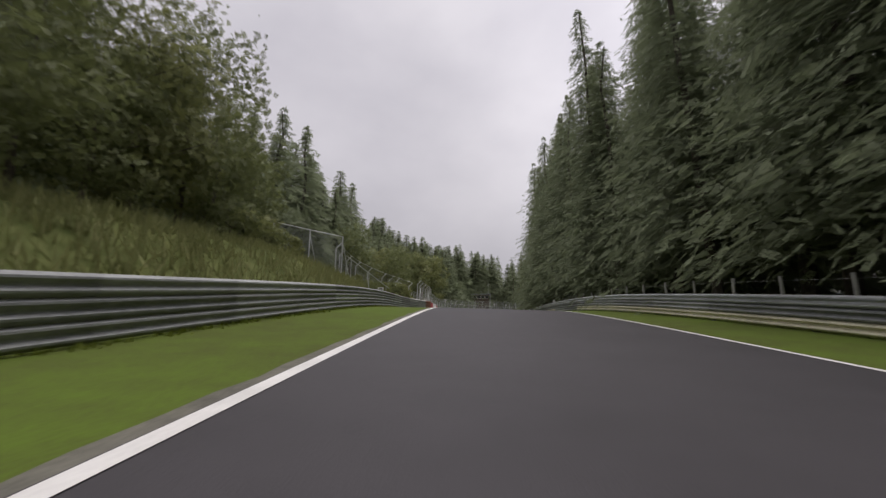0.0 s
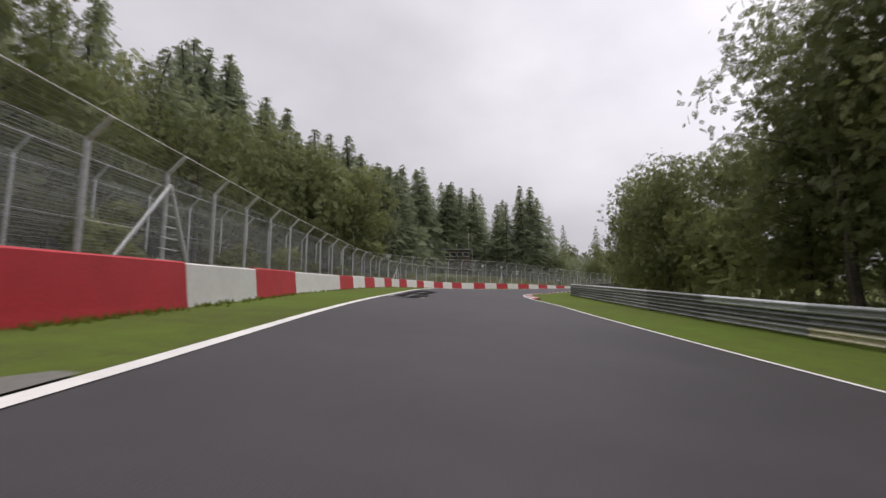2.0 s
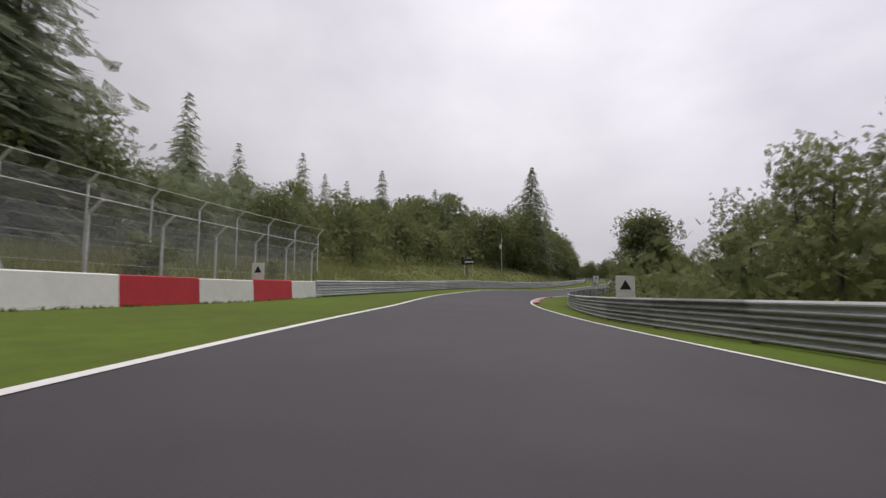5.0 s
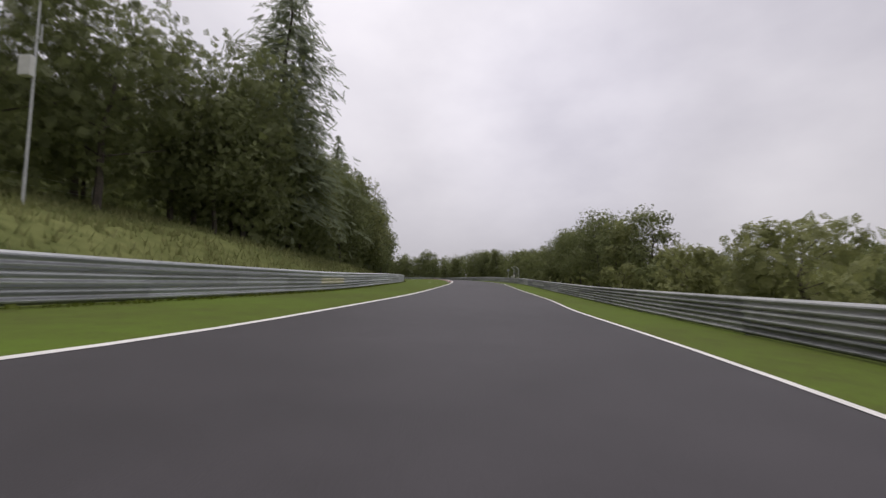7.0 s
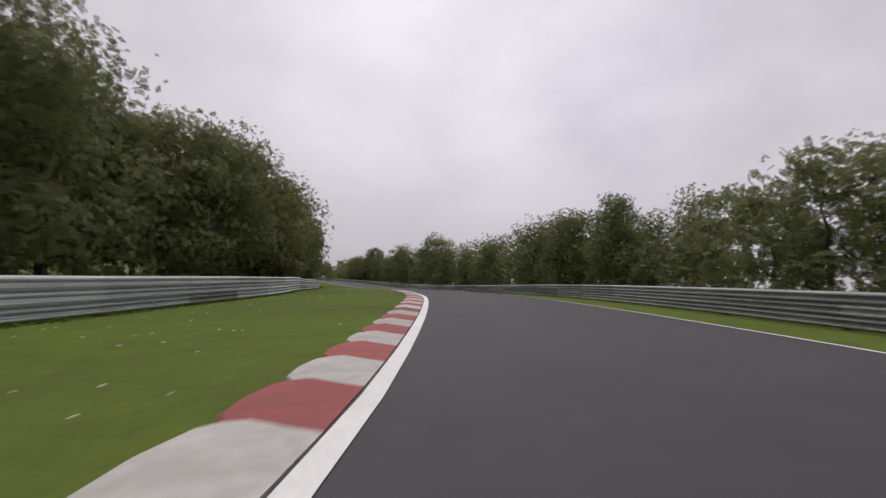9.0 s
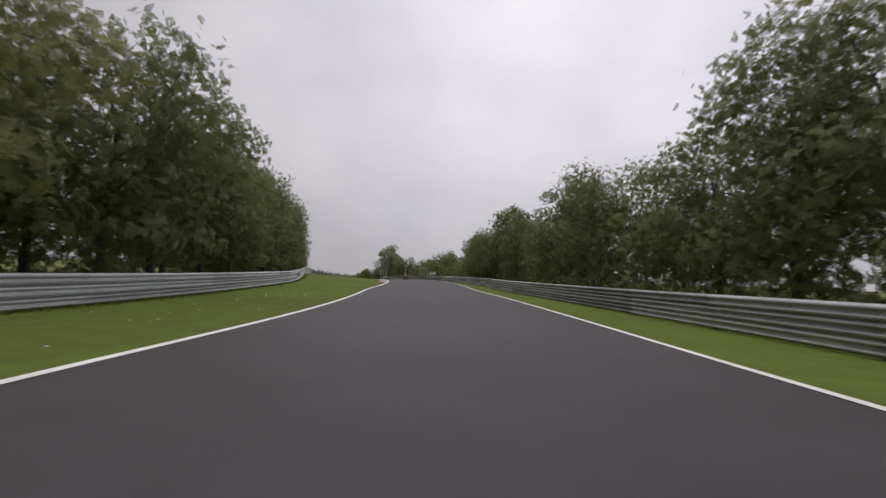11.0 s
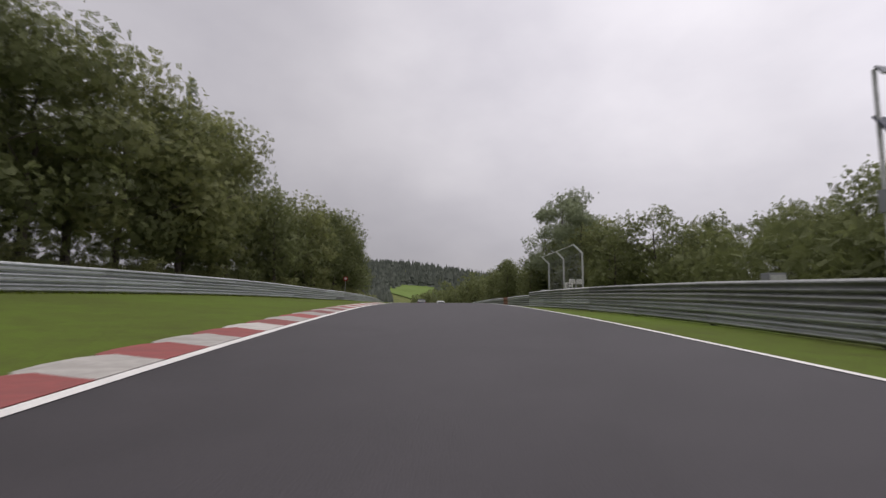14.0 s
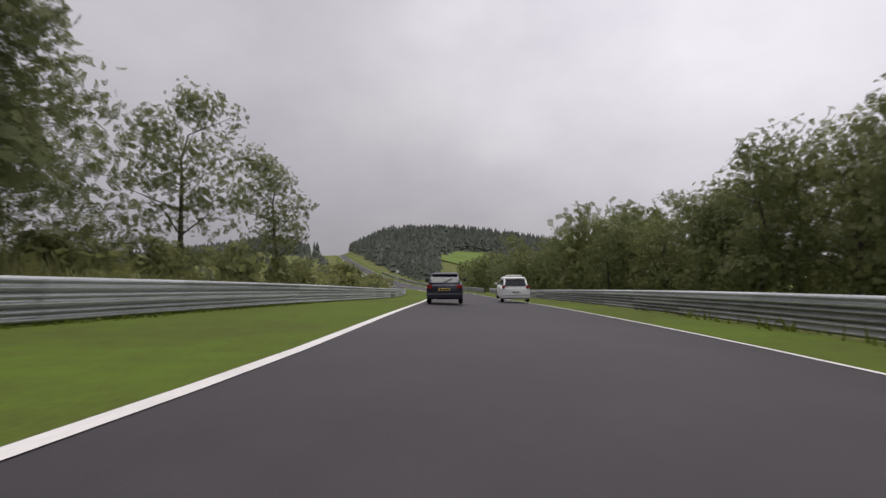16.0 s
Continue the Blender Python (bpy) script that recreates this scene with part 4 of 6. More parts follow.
def grove(label, spruce, s0, s1, d0, d1, n, h0, h1, seed):
    q = random.Random(seed)
    out = []
    for i in range(n):
        s = s0 + (s1 - s0) * (i + q.random()) / n
        o = (left_barrier(s) if d0 < 0 else right_barrier(s)) + q.uniform(min(d0, d1), max(d0, d1))
        v = q.choice(LOW_SPRUCE if spruce else LOW_LEAF)
        k = max(q.uniform(h0, h1) - land(s, o), 2) / (22 if spruce else 12)
        w, a = (min(k * 1.1, 1.2) if spruce else k * q.uniform(0.95, 1.2)), q.uniform(0, 6.28)
        p = at(s, o, land(s, o) - 0.1)
        c, sn = math.cos(a) * w, math.sin(a) * w
        out.append(np.stack([v[:, 0] * c - v[:, 1] * sn + p.x, v[:, 0] * sn + v[:, 1] * c + p.y, v[:, 2] * k + p.z], 1))
    v = np.concatenate(out)
    f = np.arange(len(v)).reshape(-1, 4)
    return tagged(new("grove", tree_data("grove", v.tolist(), f.tolist(), [M_SPRUCE if spruce else M_LEAF], None)), label, "trees", kind="stuff")


grove("dense dark spruces deep in the wood", True, -40, 70, 8, 15, 34, 20, 26, 1)
grove("dense dark spruces behind the bank", True, -40, 66, -20, -28, 26, 18, 22, 2)
grove("dense dark spruces on the slope", True, 90, 184, -25, -38, 62, 25, 30, 3)
grove("broad-leaved wood on the hillside", False, 198, 300, -19, -32, 30, 12.5, 15.5, 4)
grove("broad-leaved wood high on the hillside", False, 215, 262, -34, -64, 22, 17, 21, 5)
grove("tall broad-leaved wood on the crown of the hill", False, 262, 340, -34, -64, 36, 23, 29, 16)
grove("scattered tall spruces high on the hillside", True, 200, 330, -36, -64, 12, 25, 32, 6)
grove("broad-leaved trees behind the row", False, 300, 540, -8, -14, 36, 9, 12, 7)
grove("broad-leaved trees beyond the bushes", False, 140, 206, 11, 18, 14, 5, 7.5, 8)
grove("low trees on open land", False, 226, 300, 20, 44, 26, 3, 5, 9)
grove("young spruce plantation beyond open land", True, 222, 340, 50, 130, 70, 7.5, 12.5, 10)
grove("broad-leaved trees behind the hedge", False, 296, 436, 7, 13, 26, 5.5, 7.5, 11)
grove("broad-leaved trees behind the nets", False, 430, 520, 16, 26, 26, 6, 9, 12)
grove("broad-leaved trees on the falling slope", False, 520, 650, 7, 18, 34, 5, 8.5, 13)
grove("dark broad-leaved trees beyond the crest", False, 552, 640, 4, 14, 26, 6.5, 10, 14)
grove("tall trees behind the row on the hillside", False, 266, 300, -11, -18, 12, 17, 21, 15)


def thicket(label, s0, s1, d0, d1, low, high, density, size, mat, seed):
    """The leaves and twigs that close the wood behind its first trees, as one mass nobody could count."""
    q = np.random.RandomState(seed)
    n = int((s1 - s0) * (high - low) * density * 1.9)
    cs = []
    for _ in range(n):
        s = s0 + (s1 - s0) * q.rand()
        o = (left_barrier(s) if d0 < 0 else right_barrier(s)) + d0 + (d1 - d0) * q.rand()
        wave = 0.75 + 0.25 * math.sin(s * 0.31 + seed) * math.sin(s * 0.113 + 2 * seed)
        cs.append(at(s, o, max(land(s, o) - 0.1, low) + (high - low) * wave * q.rand() ** 1.15))
    c = np.array(cs)
    a = q.normal(size=(n, 3))
    a /= np.linalg.norm(a, axis=1)[:, None]
    b = np.cross(a, q.normal(size=(n, 3)))
    b /= np.linalg.norm(b, axis=1)[:, None]
    k = size * (0.5 + q.rand(n))[:, None]
    v, f = quads(c, a * k, b * k * 0.6)
    return tagged(new("undergrowth", tree_data("undergrowth", v.tolist(), f.tolist(), [mat], None)), label, "undergrowth", kind="stuff")


thicket("dim undergrowth below tall dark spruces", -45, 70, 5, 12, 0, 11, 4, 0.55, M_SPRUCE, 1)
thicket("dim undergrowth behind the bank", -45, 64, -13, -20, 3, 15, 4, 0.55, M_SPRUCE, 2)
thicket("scrub below the spruces on the slope", 60, 144, -14, -24, 2.5, 15, 4, 0.5, M_SPRUCE, 3)
thicket("scrub between the spruces behind the hut", 144, 172, -28, -34, 4, 16, 5, 0.5, M_SPRUCE, 16)
thicket("scrub below the last spruces on the slope", 172, 205, -14, -24, 2.5, 13, 4, 0.5, M_SPRUCE, 17)
thicket("dense leaves closing the row of trees", 262, 300, 6.5, 11, -0.6, 4.6, 9, 0.28, M_LEAF, 18)
thicket("leafy scrub beside the bend", 78, 142, 4, 7, -0.4, 6.4, 8, 0.28, M_LEAF2, 4)
thicket("leafy scrub beside the track", 142, 215, 3, 14, -0.4, 4, 6, 0.30, M_LEAF, 5)
thicket("leafy slope below the wood", 203, 262, -9, -24, 4, 11, 7, 0.34, M_LEAF, 6)
thicket("dense leaves below the trees", 252, 345, -4.5, -8, 0.2, 8.5, 8, 0.28, M_LEAF, 7)
thicket("dense leaves below the trees", 345, 448, -4.5, -8, -0.1, 8, 7, 0.28, M_LEAF, 8)
thicket("dense leaves below the trees", 448, 540, -4.5, -8, 0, 9, 8, 0.28, M_LEAF, 9)
thicket("low hedge and scrub before open land", 218, 300, 4, 22, -0.8, 2.2, 12, 0.28, M_LEAF2, 10)
thicket("dense hedge behind the guard rail", 292, 441, 3.5, 7, -0.4, 6, 11, 0.26, M_LEAF, 11)
thicket("scrub behind the nets", 430, 528, 9, 14, -0.2, 5.2, 16, 0.28, M_LEAF, 12)
thicket("leaves and twigs below the trees on the bank", 440, 470, -4, -8, 0.6, 9, 9, 0.26, M_LEAF, 15)
thicket("scrub below the trees", 498, 640, 6, 12, -0.6, 4, 8, 0.28, M_LEAF, 13)
thicket("scrub and dry weeds on the bank", 500, 600, -2, -9, 1.0, 2.8, 9, 0.22, M_LEAF2, 14)


def tufts(label, stations, span, n, tall, mat, seed):
    """Grass blades in tufts, past counting."""
    q = np.random.RandomState(seed)
    verts, faces = [], []
    s0, s1 = stations
    for _ in range(n):
        s = s0 + (s1 - s0) * q.rand()
        a, b = span(s)
        o = a + (b - a) * q.rand()
        p = at(s, o, land(s, o) - 0.01)
        for _ in range(3):
            w, h, an = 0.02 + 0.03 * q.rand(), tall * (0.5 + q.rand()), 6.28 * q.rand()
            dx, dy = math.cos(an) * w, math.sin(an) * w
            lx, ly = q.normal() * 0.35 * h, q.normal() * 0.35 * h
            c = (p.x + 0.12 * q.normal(), p.y + 0.12 * q.normal())
            i = len(verts)
            verts += [(c[0] - dx, c[1] - dy, p.z), (c[0] + dx, c[1] + dy, p.z), (c[0] + lx, c[1] + ly, p.z + h)]
            faces.append((i, i + 1, i + 2))
    return tagged(new("grass", mesh_of("grass", verts, faces, mat)), label, "grass", kind="stuff")


M_BLADE = material("grass_blades", (0.20, 0.24, 0.04), rough=0.7, grain=3, stain=0.3, bump=0, dark=(0.11, 0.14, 0.022), per="island", gloss=0.2, thin=0.3)
M_STRAW = material("dry_grass_blades", (0.31, 0.31, 0.14), rough=0.8, grain=3, stain=0.2, bump=0, dark=(0.18, 0.20, 0.075), per="island", gloss=0.2, thin=0.3)
tufts("longer grass left standing under the guard rail", (-10, 545), lambda s: (left_barrier(s) + 0.25, left_barrier(s) - 0.1), 7000, 0.09, M_BLADE, 8)
tufts("tall dry grass and weeds on the bank", (-10, 62), lambda s: (left_barrier(s) - 0.5, left_barrier(s) - 9), 9000, 0.5, M_STRAW, 3)
tufts("tall dry grass and weeds behind the wall", (60, 205), lambda s: (left_barrier(s) - 0.6, left_barrier(s) - 12), 12000, 0.55, M_STRAW, 4)
tufts("tall dry grass and weeds on the slope", (205, 300), lambda s: (left_barrier(s) - 0.5, left_barrier(s) - 12), 9000, 0.3, M_STRAW, 5)
tufts("tall weeds on the bank", (470, 600), lambda s: (left_barrier(s) - 0.5, left_barrier(s) - 9), 9000, 0.55, M_STRAW, 6)
tufts("tall grass at the foot of the guard rail", (-10, 540), lambda s: (right_barrier(s) + 0.3, right_barrier(s) + 4), 9000, 0.28, M_BLADE, 7)


def flowers(label, s0, s1, n, seed):
    """Small white blossoms standing in the mown grass."""
    q = np.random.RandomState(seed)
    verts, faces = [], []
    for _ in range(n):
        s = s0 + (s1 - s0) * q.rand()
        a, b = left_edge(s) - 0.9, left_barrier(s) + 0.3
        o = a + (b - a) * q.rand()
        p = at(s, o, land(s, o) + 0.05 + 0.04 * q.rand())
        i, r = len(verts), 0.010 + 0.010 * q.rand()
        verts += [(p.x + r * math.cos(k), p.y + r * math.sin(k), p.z + 0.006 * q.normal()) for k in (0, 1.26, 2.51, 3.77, 5.03)] + [(p.x, p.y, p.z + 0.012)]
        faces += [(i + k, i + (k + 1) % 5, i + 5) for k in range(5)]
    return tagged(new("flowers", mesh_of("flowers", verts, faces, M_WHITE)), label, "flowers", kind="stuff")


flowers("tiny white blossoms scattered in the mown verge", 285, 440, 600, 3)


# ---- far hills ----
def far_wood(name, label, x0, x1, y0, y1, n, tall, keep, seed):
    """A distant wood: many small pointed and rounded tree tops in one mass."""
    q = random.Random(seed)
    verts, faces = [], []
    while n > 0:
        x, y = q.uniform(x0, x1), q.uniform(y0, y1)
        n -= 1
        if not keep(x, y):
            continue
        z, h = country(x, y), tall * q.uniform(0.65, 1.2)
        w, round_top = h * q.uniform(0.2, 0.3), q.random() < 0.3
        for t in range(3):
            zb, zt, wb = z + h * (0.05 + 0.27 * t), z + h * (0.48 + 0.26 * t) - (h * 0.12 if round_top else 0), w * (1 - 0.27 * t) * (1.5 if round_top else 1)
            b, a0 = len(verts), q.uniform(0, 6)
            for k in range(6):
                a = a0 + 1.047 * k
                r = wb * q.uniform(0.75, 1.2)
                verts.append((x + math.cos(a) * r, y + math.sin(a) * r, zb + q.uniform(-0.04, 0.04) * h))
            verts.append((x, y, zt))
            faces += [(b + k, b + (k + 1) % 6, b + 6) for k in range(6)]
    return tagged(new(name, mesh_of(name, verts, faces, M_HAZED_HILL)), label, "forest", kind="stuff")


def off_road(x, y, d):
    s, o, z = nearest(x, y)
    return max(left_barrier(s) - o, o - right_barrier(s)) > d


far_wood("hill_forest", "dark spruce forest covering a far hill", -420, 480, 985, 1330, 4200, 17, lambda x, y: off_road(x, y, 30), 1)
far_wood("valley_wood", "dark wood in the valley beside the far road", 20, 118, 800, 1000, 420, 12, lambda x, y: off_road(x, y, 14), 2)
far_wood("valley_wood", "dark wood between the far road and the meadow", 60, 172, 640, 880, 1500, 9, lambda x, y: off_road(x, y, 9) and x > 190 - (y - 560) * 0.56 and 0.99 * (x - 172) + 0.134 * (y - 468) < -2, 5)
far_wood("valley_wood", "dark wood on the slope before the far field", 158, 330, 700, 1000, 700, 12, lambda x, y: off_road(x, y, 30), 3)
far_wood("slope_wood", "scattered trees beside the far road", -80, 110, 640, 860, 160, 8, lambda x, y: off_road(x, y, 10) and x < 200 - (y - 600) * 0.55 - 60, 4)
mx, my = np.linspace(108, 170, 10), np.linspace(850, 992, 18)
mv = [(x, y, country(x, y) + 0.9) for y in my for x in mx]
mf = [(j * 10 + i, j * 10 + i + 1, j * 10 + i + 11, j * 10 + i + 10) for j in range(17) for i in range(9)]
M_MEADOW = material("meadow", (0.15, 0.21, 0.055), rough=0.9, grain=0.8, stain=0.05, bump=0.3, dark=(0.11, 0.16, 0.04), gloss=0.1)
tagged(new("meadow", mesh_of("meadow", mv, mf, M_MEADOW, smooth=True)), "bright green meadow on the far slope", "field", kind="structure")


# ---- catch fences ----
def fence_post_mesh(tall, kink=0.62, r=0.055):
    bm = bmesh.new()
    rod(bm, (0, 0, -0.4), (0, 0, tall - kink * 0.7), r, sides=8)
    rod(bm, (0, 0, tall - kink * 0.7 - 0.03), (kink * 0.75, 0, tall), r, r * 0.9, 8)
    me = bpy.data.meshes.new("post")
    bm.to_mesh(me)
    bm.free()
    me.materials.append(M_POST)
    return me


def catch_fence(label, s0, s1, offset, ground, tall, step, braces=(), kink=0.62, group="catch fences"):
    """Tall posts, bent over at the top towards the track, with woven wire between them and a cable on top."""
    sm = (s0 + s1) / 2
    ob = thing("catch_fence", stand(sm, offset(sm), ground(sm)), label, "fence", group)
    inv = ob.matrix_world.inverted()
    pm = fence_post_mesh(tall, kink)
    n = max(1, int(round((s1 - s0) / step)))
    ss = [s0 + (s1 - s0) * i / n for i in range(n + 1)]
    side = 1 if offset(sm) < 0 else -1
    tops = []
    for s in ss:
        m = stand(s, offset(s), ground(s)) @ Matrix.Rotation(0 if side > 0 else math.pi, 4, "Z")
        p = part("post", pm, None, ob)
        p.matrix_local = inv @ m
        tops.append([m @ Vector((0.02, 0, 0.0)), m @ Vector((0.02, 0, tall - kink * 0.7)), m @ Vector((kink * 0.75, 0, tall))])
    run = 0.0
    for a, b in zip(tops, tops[1:]):
        ln = (b[0] - a[0]).length
        h1, h2 = tall - kink * 0.7, tall
        v = [inv @ q for q in (a[0], b[0], b[1], a[1], b[2], a[2])]
        uv = [(run, 0), (run + ln, 0), (run + ln, h1), (run, h1), (run + ln, h2), (run, h2)]
        part("net", mesh_of("net", v, [(0, 1, 2, 3), (3, 2, 4, 5)], M_NET, uvs=uv), None, ob)
        bm = bmesh.new()
        for h in (0.25, 0.5, 0.75, 1.0):
            rod(bm, inv @ a[0].lerp(a[1], h), inv @ b[0].lerp(b[1], h), 0.004, sides=3)
        rod(bm, v[5], v[4], 0.016, sides=4)
        part("wire", bm, M_POST, ob)
        run += ln
    for s in braces:
        bm = bmesh.new()
        m = inv @ stand(s, offset(s) + 0.1 * side, ground(s))
        for dy in (-2.4, 1.3):
            rod(bm, m @ Vector((0, dy, -0.3)), m @ Vector((0, 0, tall - 0.75)), 0.05, sides=6)
            part("brace", bm, M_POST, ob)
            bm = bmesh.new()
        bm.free()
        for k in range(9):
            z = 0.3 + k * 0.28
            w = 0.5 * (1 - z / tall)
            bm = bmesh.new()
            rod(bm, m @ Vector((0.05, -w, z)), m @ Vector((0.05, w, z)), 0.014, sides=4)
            part("rung", bm, M_POST, ob)
    return ob


def ground_at(off):
    return lambda s: land(s, off(s)) - 0.05


near_f, rear_f = lambda s: left_barrier(max(s, 58)) - 1.55, plus(left_barrier, -6.2)
near_rise = table([(-50, 0), (57, 0), (75, 0.1), (85, 0.25), (95, 0.15), (105, -0.2), (115, -0.5), (950, -0.5)])
catch_fence("galvanised catch fence with bent posts behind a concrete wall", 56.5, 188.1, near_f, lambda s: land(s, near_f(s)) - 0.05 + near_rise(s), 3.55, 2.8, braces=(59.3, 73.3, 78.9, 118.1, 146.1, 171.3))
early_f = table([(-50, -9.6), (33, -9.6), (36, -10.5), (40, -11.0), (44.5, -10.8), (47, -10.2), (49.5, -9.3), (52, -8.3), (55, -7.2), (57, -6.1), (950, -6.1)])
catch_fence("galvanised catch fence with bent posts on a grass bank", 35.5, 55.5, early_f, ground_at(early_f), 3.0, 2.86)
catch_fence("second galvanised catch fence standing higher on the slope", 61, 196, rear_f, ground_at(rear_f), 3.9, 3.0)
# a net that stands across the bank, and a handrail that leads down beside it
cross = thing("catch_fence", stand(31.8, -8.8), "old wire net panel with braced posts across a grass bank", "fence", "catch fences")
inv = cross.matrix_world.inverted()
feet = [(31.9, -8.8, 2.95), (30.9, -10.9, 3.3), (30.0, -13.2, 3.75)]
tops = [(q, inv @ at(q[0], q[1], q[2] - 0.4), inv @ at(q[0], q[1], q[2] + 2.3)) for q in feet]
for q, lo, hi in tops:
    part("post", rod_of(lo, hi, 0.05), M_POST, cross)
    part("brace", rod_of(inv @ at(q[0] + 1.3, q[1] + 0.2, q[2] - 0.4), inv @ at(q[0], q[1], q[2] + 1.9), 0.04), M_POST, cross)
for (q, a0, a1), (r, b0, b1) in zip(tops, tops[1:]):
    part("top_cable", rod_of(a1, b1, 0.03), M_POST, cross)
    w = (b1 - a1).length
    part("net", mesh_of("net", [a0, b0, b1, a1], [(0, 1, 2, 3)], M_NET, uvs=[(0, 0), (w, 0), (w, 2.7), (0, 2.7)]), None, cross)
steps = thing("handrail", stand(35, -7.4), "pale steel handrail leading down a grass bank", "handrail")
inv = steps.matrix_world.inverted()
part("rail", rod_of(inv @ at(32.4, -8.6, 3.9), inv @ at(37.4, -6.2, 1.75), 0.035), M_POST, steps)
for k in (0.1, 0.5, 0.92):
    q = at(32.4, -8.6, 3.9).lerp(at(37.4, -6.2, 1.75), k)
    part("post", rod_of(inv @ (q - Vector((0, 0, 1.4))), inv @ q, 0.03), M_POST, steps)
r81 = plus(right_barrier, 1.2)
catch_fence("dark wire net panel with bent posts behind the guard rail", 299.0, 302.8, r81, ground_at(r81), 2.7, 3.8)
r80 = plus(right_barrier, 1.6)
catch_fence("wire net panels with bent posts behind the guard rail", 452.3, 456.5, r80, ground_at(r80), 2.5, 2.1)
r82 = plus(right_barrier, 1.3)
catch_fence("wire net panels with bent posts behind a high guard rail", 486.2, 493.6, r82, ground_at(r82), 3.45, 3.7)


def stake_row(label, s0, s1, offset, tall, step, r=0.05):
    """Short posts with wires between, each post a part."""
    ob = thing("wire_fence", stand(s0, offset(s0)), label, "fence")
    inv = ob.matrix_world.inverted()
    bm = bmesh.new()
    rod(bm, (0, 0, -0.3), (0, 0, tall), r, r * 0.85, 7)
    me = bpy.data.meshes.new("post")
    bm.to_mesh(me)
    bm.free()
    me.materials.append(M_CONCRETE)
    n = int((s1 - s0) / step)
    last = None
    for i in range(n + 1):
        s = s0 + i * step
        m = stand(s, offset(s))
        p = part("post", me, None, ob)
        p.matrix_local = inv @ m @ pose(0, 0, 0, 2 * math.sin(i * 3.1), 2 * math.sin(i * 1.7), 0)
        tops = [m @ Vector((0, 0, tall * k)) for k in (0.45, 0.9)]
        if last:
            bm = bmesh.new()
            for a, b in zip(last, tops):
                rod(bm, inv @ a, inv @ b, 0.003, sides=3)
            part("wire", bm, M_POST, ob)
        last = tops
    return ob


stake_row("short grey posts with wire before the spruces", -40, 78, plus(right_barrier, 1.6), 1.35, 2.45, 0.06)
stake_row("thin pale stakes on the grassy slope", 214, 250, plus(left_barrier, -10.5), 0.9, 3.4, 0.025)


# ---- signs and masts ----
def letters(txt, size, mat, parent, m, name="lettering"):
    cu = bpy.data.curves.new(name, "FONT")
    cu.body, cu.size, cu.align_x, cu.align_y, cu.extrude = txt, size, "CENTER", "CENTER", 0.003
    tmp = bpy.data.objects.new(name, cu)
    scene.collection.objects.link(tmp)
    me = bpy.data.meshes.new_from_object(tmp.evaluated_get(bpy.context.evaluated_depsgraph_get()))
    bpy.data.objects.remove(tmp)
    me.materials.clear()
    me.materials.append(mat)
    ob = part(name, me, None, parent)
    ob.matrix_local = m
    return ob


FACE = pose(0, 0, 0, 90, 0, 0)


def plate(bm_lo, bm_hi, bevel=0.008):
    return box(bmesh.new(), bm_lo, bm_hi, bevel)


def number_sign(s, o, h, txt, label, w=0.40, tall=0.30):
    """A small white board with a number, on two short legs over the guard rail."""
    ob = thing("marker_sign", stand(s, o, h), label, "sign", "marker signs")
    part("board", plate((-w / 2, -0.012, 0.02), (w / 2, 0.012, tall)), M_SIGN, ob)
    part("leg", plate((-0.03, 0.012, -0.35), (0.03, 0.04, tall * 0.6), 0), M_POST, ob)
    if txt:
        letters(txt, tall * 0.8, M_BLACK, ob, pose(0, -0.016, tall / 2 + 0.01) @ FACE)
    return ob


number_sign(30, -5.55, 1.12, "78", "small white board with black number on a guard rail")
number_sign(53.4, -4.6, 1.36, "79", "small white board with black number on a guard rail")
number_sign(299.4, 8.7, 0.60, "81", "small white board with black number behind a guard rail", 0.42, 0.34)
number_sign(484.8, 6.15, 0.84, "82", "small white board with black number on a high guard rail", 0.40, 0.36)
number_sign(40.5, 8.05, 0.58, "", "plain small white board on the guard rail", 0.22, 0.3)
number_sign(69, 8.25, 0.42, "", "plain small white board on the guard rail", 0.3, 0.42)

M_TEAL, M_YELLOW = material("teal_paint", (0.05, 0.33, 0.40), rough=0.5, vary=0.1), material("yellow_paint", (0.75, 0.62, 0.03), rough=0.5, vary=0.1)
M_FRAME = material("grey_sign_frame", (0.32, 0.33, 0.35), rough=0.5, metal=0.3, vary=0.1)
km = thing("distance_sign", stand(218.3, 5.25, 1.05), "framed white distance sign with black lettering on one post", "sign")
bm = bmesh.new()
rod(bm, (0, 0.06, -1.6), (0, 0.06, 0.9), 0.04, sides=8)
part("post", bm, M_POST, km)
part("board", plate((-0.30, -0.01, 0.05), (0.30, 0.02, 1.14)), M_SIGN, km)
bm = bmesh.new()
for lo, hi in (((-0.36, -0.03, 0), (-0.30, 0.03, 1.20)), ((0.30, -0.03, 0), (0.36, 0.03, 1.20)), ((-0.30, -0.03, 0), (0.30, 0.03, 0.06)), ((-0.30, -0.03, 1.14), (0.30, 0.03, 1.20))):
    box(bm, lo, hi, 0.006)
part("sign_frame", bm, M_FRAME, km)
letters("4", 0.48, M_BLACK, km, pose(0, -0.016, 0.88) @ FACE)
letters("km", 0.24, M_BLACK, km, pose(0, -0.016, 0.57) @ FACE)
part("emblem", plate((-0.26, -0.018, 0.12), (0.05, -0.01, 0.36), 0.0), M_TEAL, km, "teal painted field")
bm = bmesh.new()
bmesh.ops.create_cone(bm, cap_ends=True, segments=20, radius1=0.10, radius2=0.10, depth=0.008, matrix=pose(0.17, -0.016, 0.25, 90, 0, 0))
part("emblem", bm, M_YELLOW, km, "yellow round emblem")

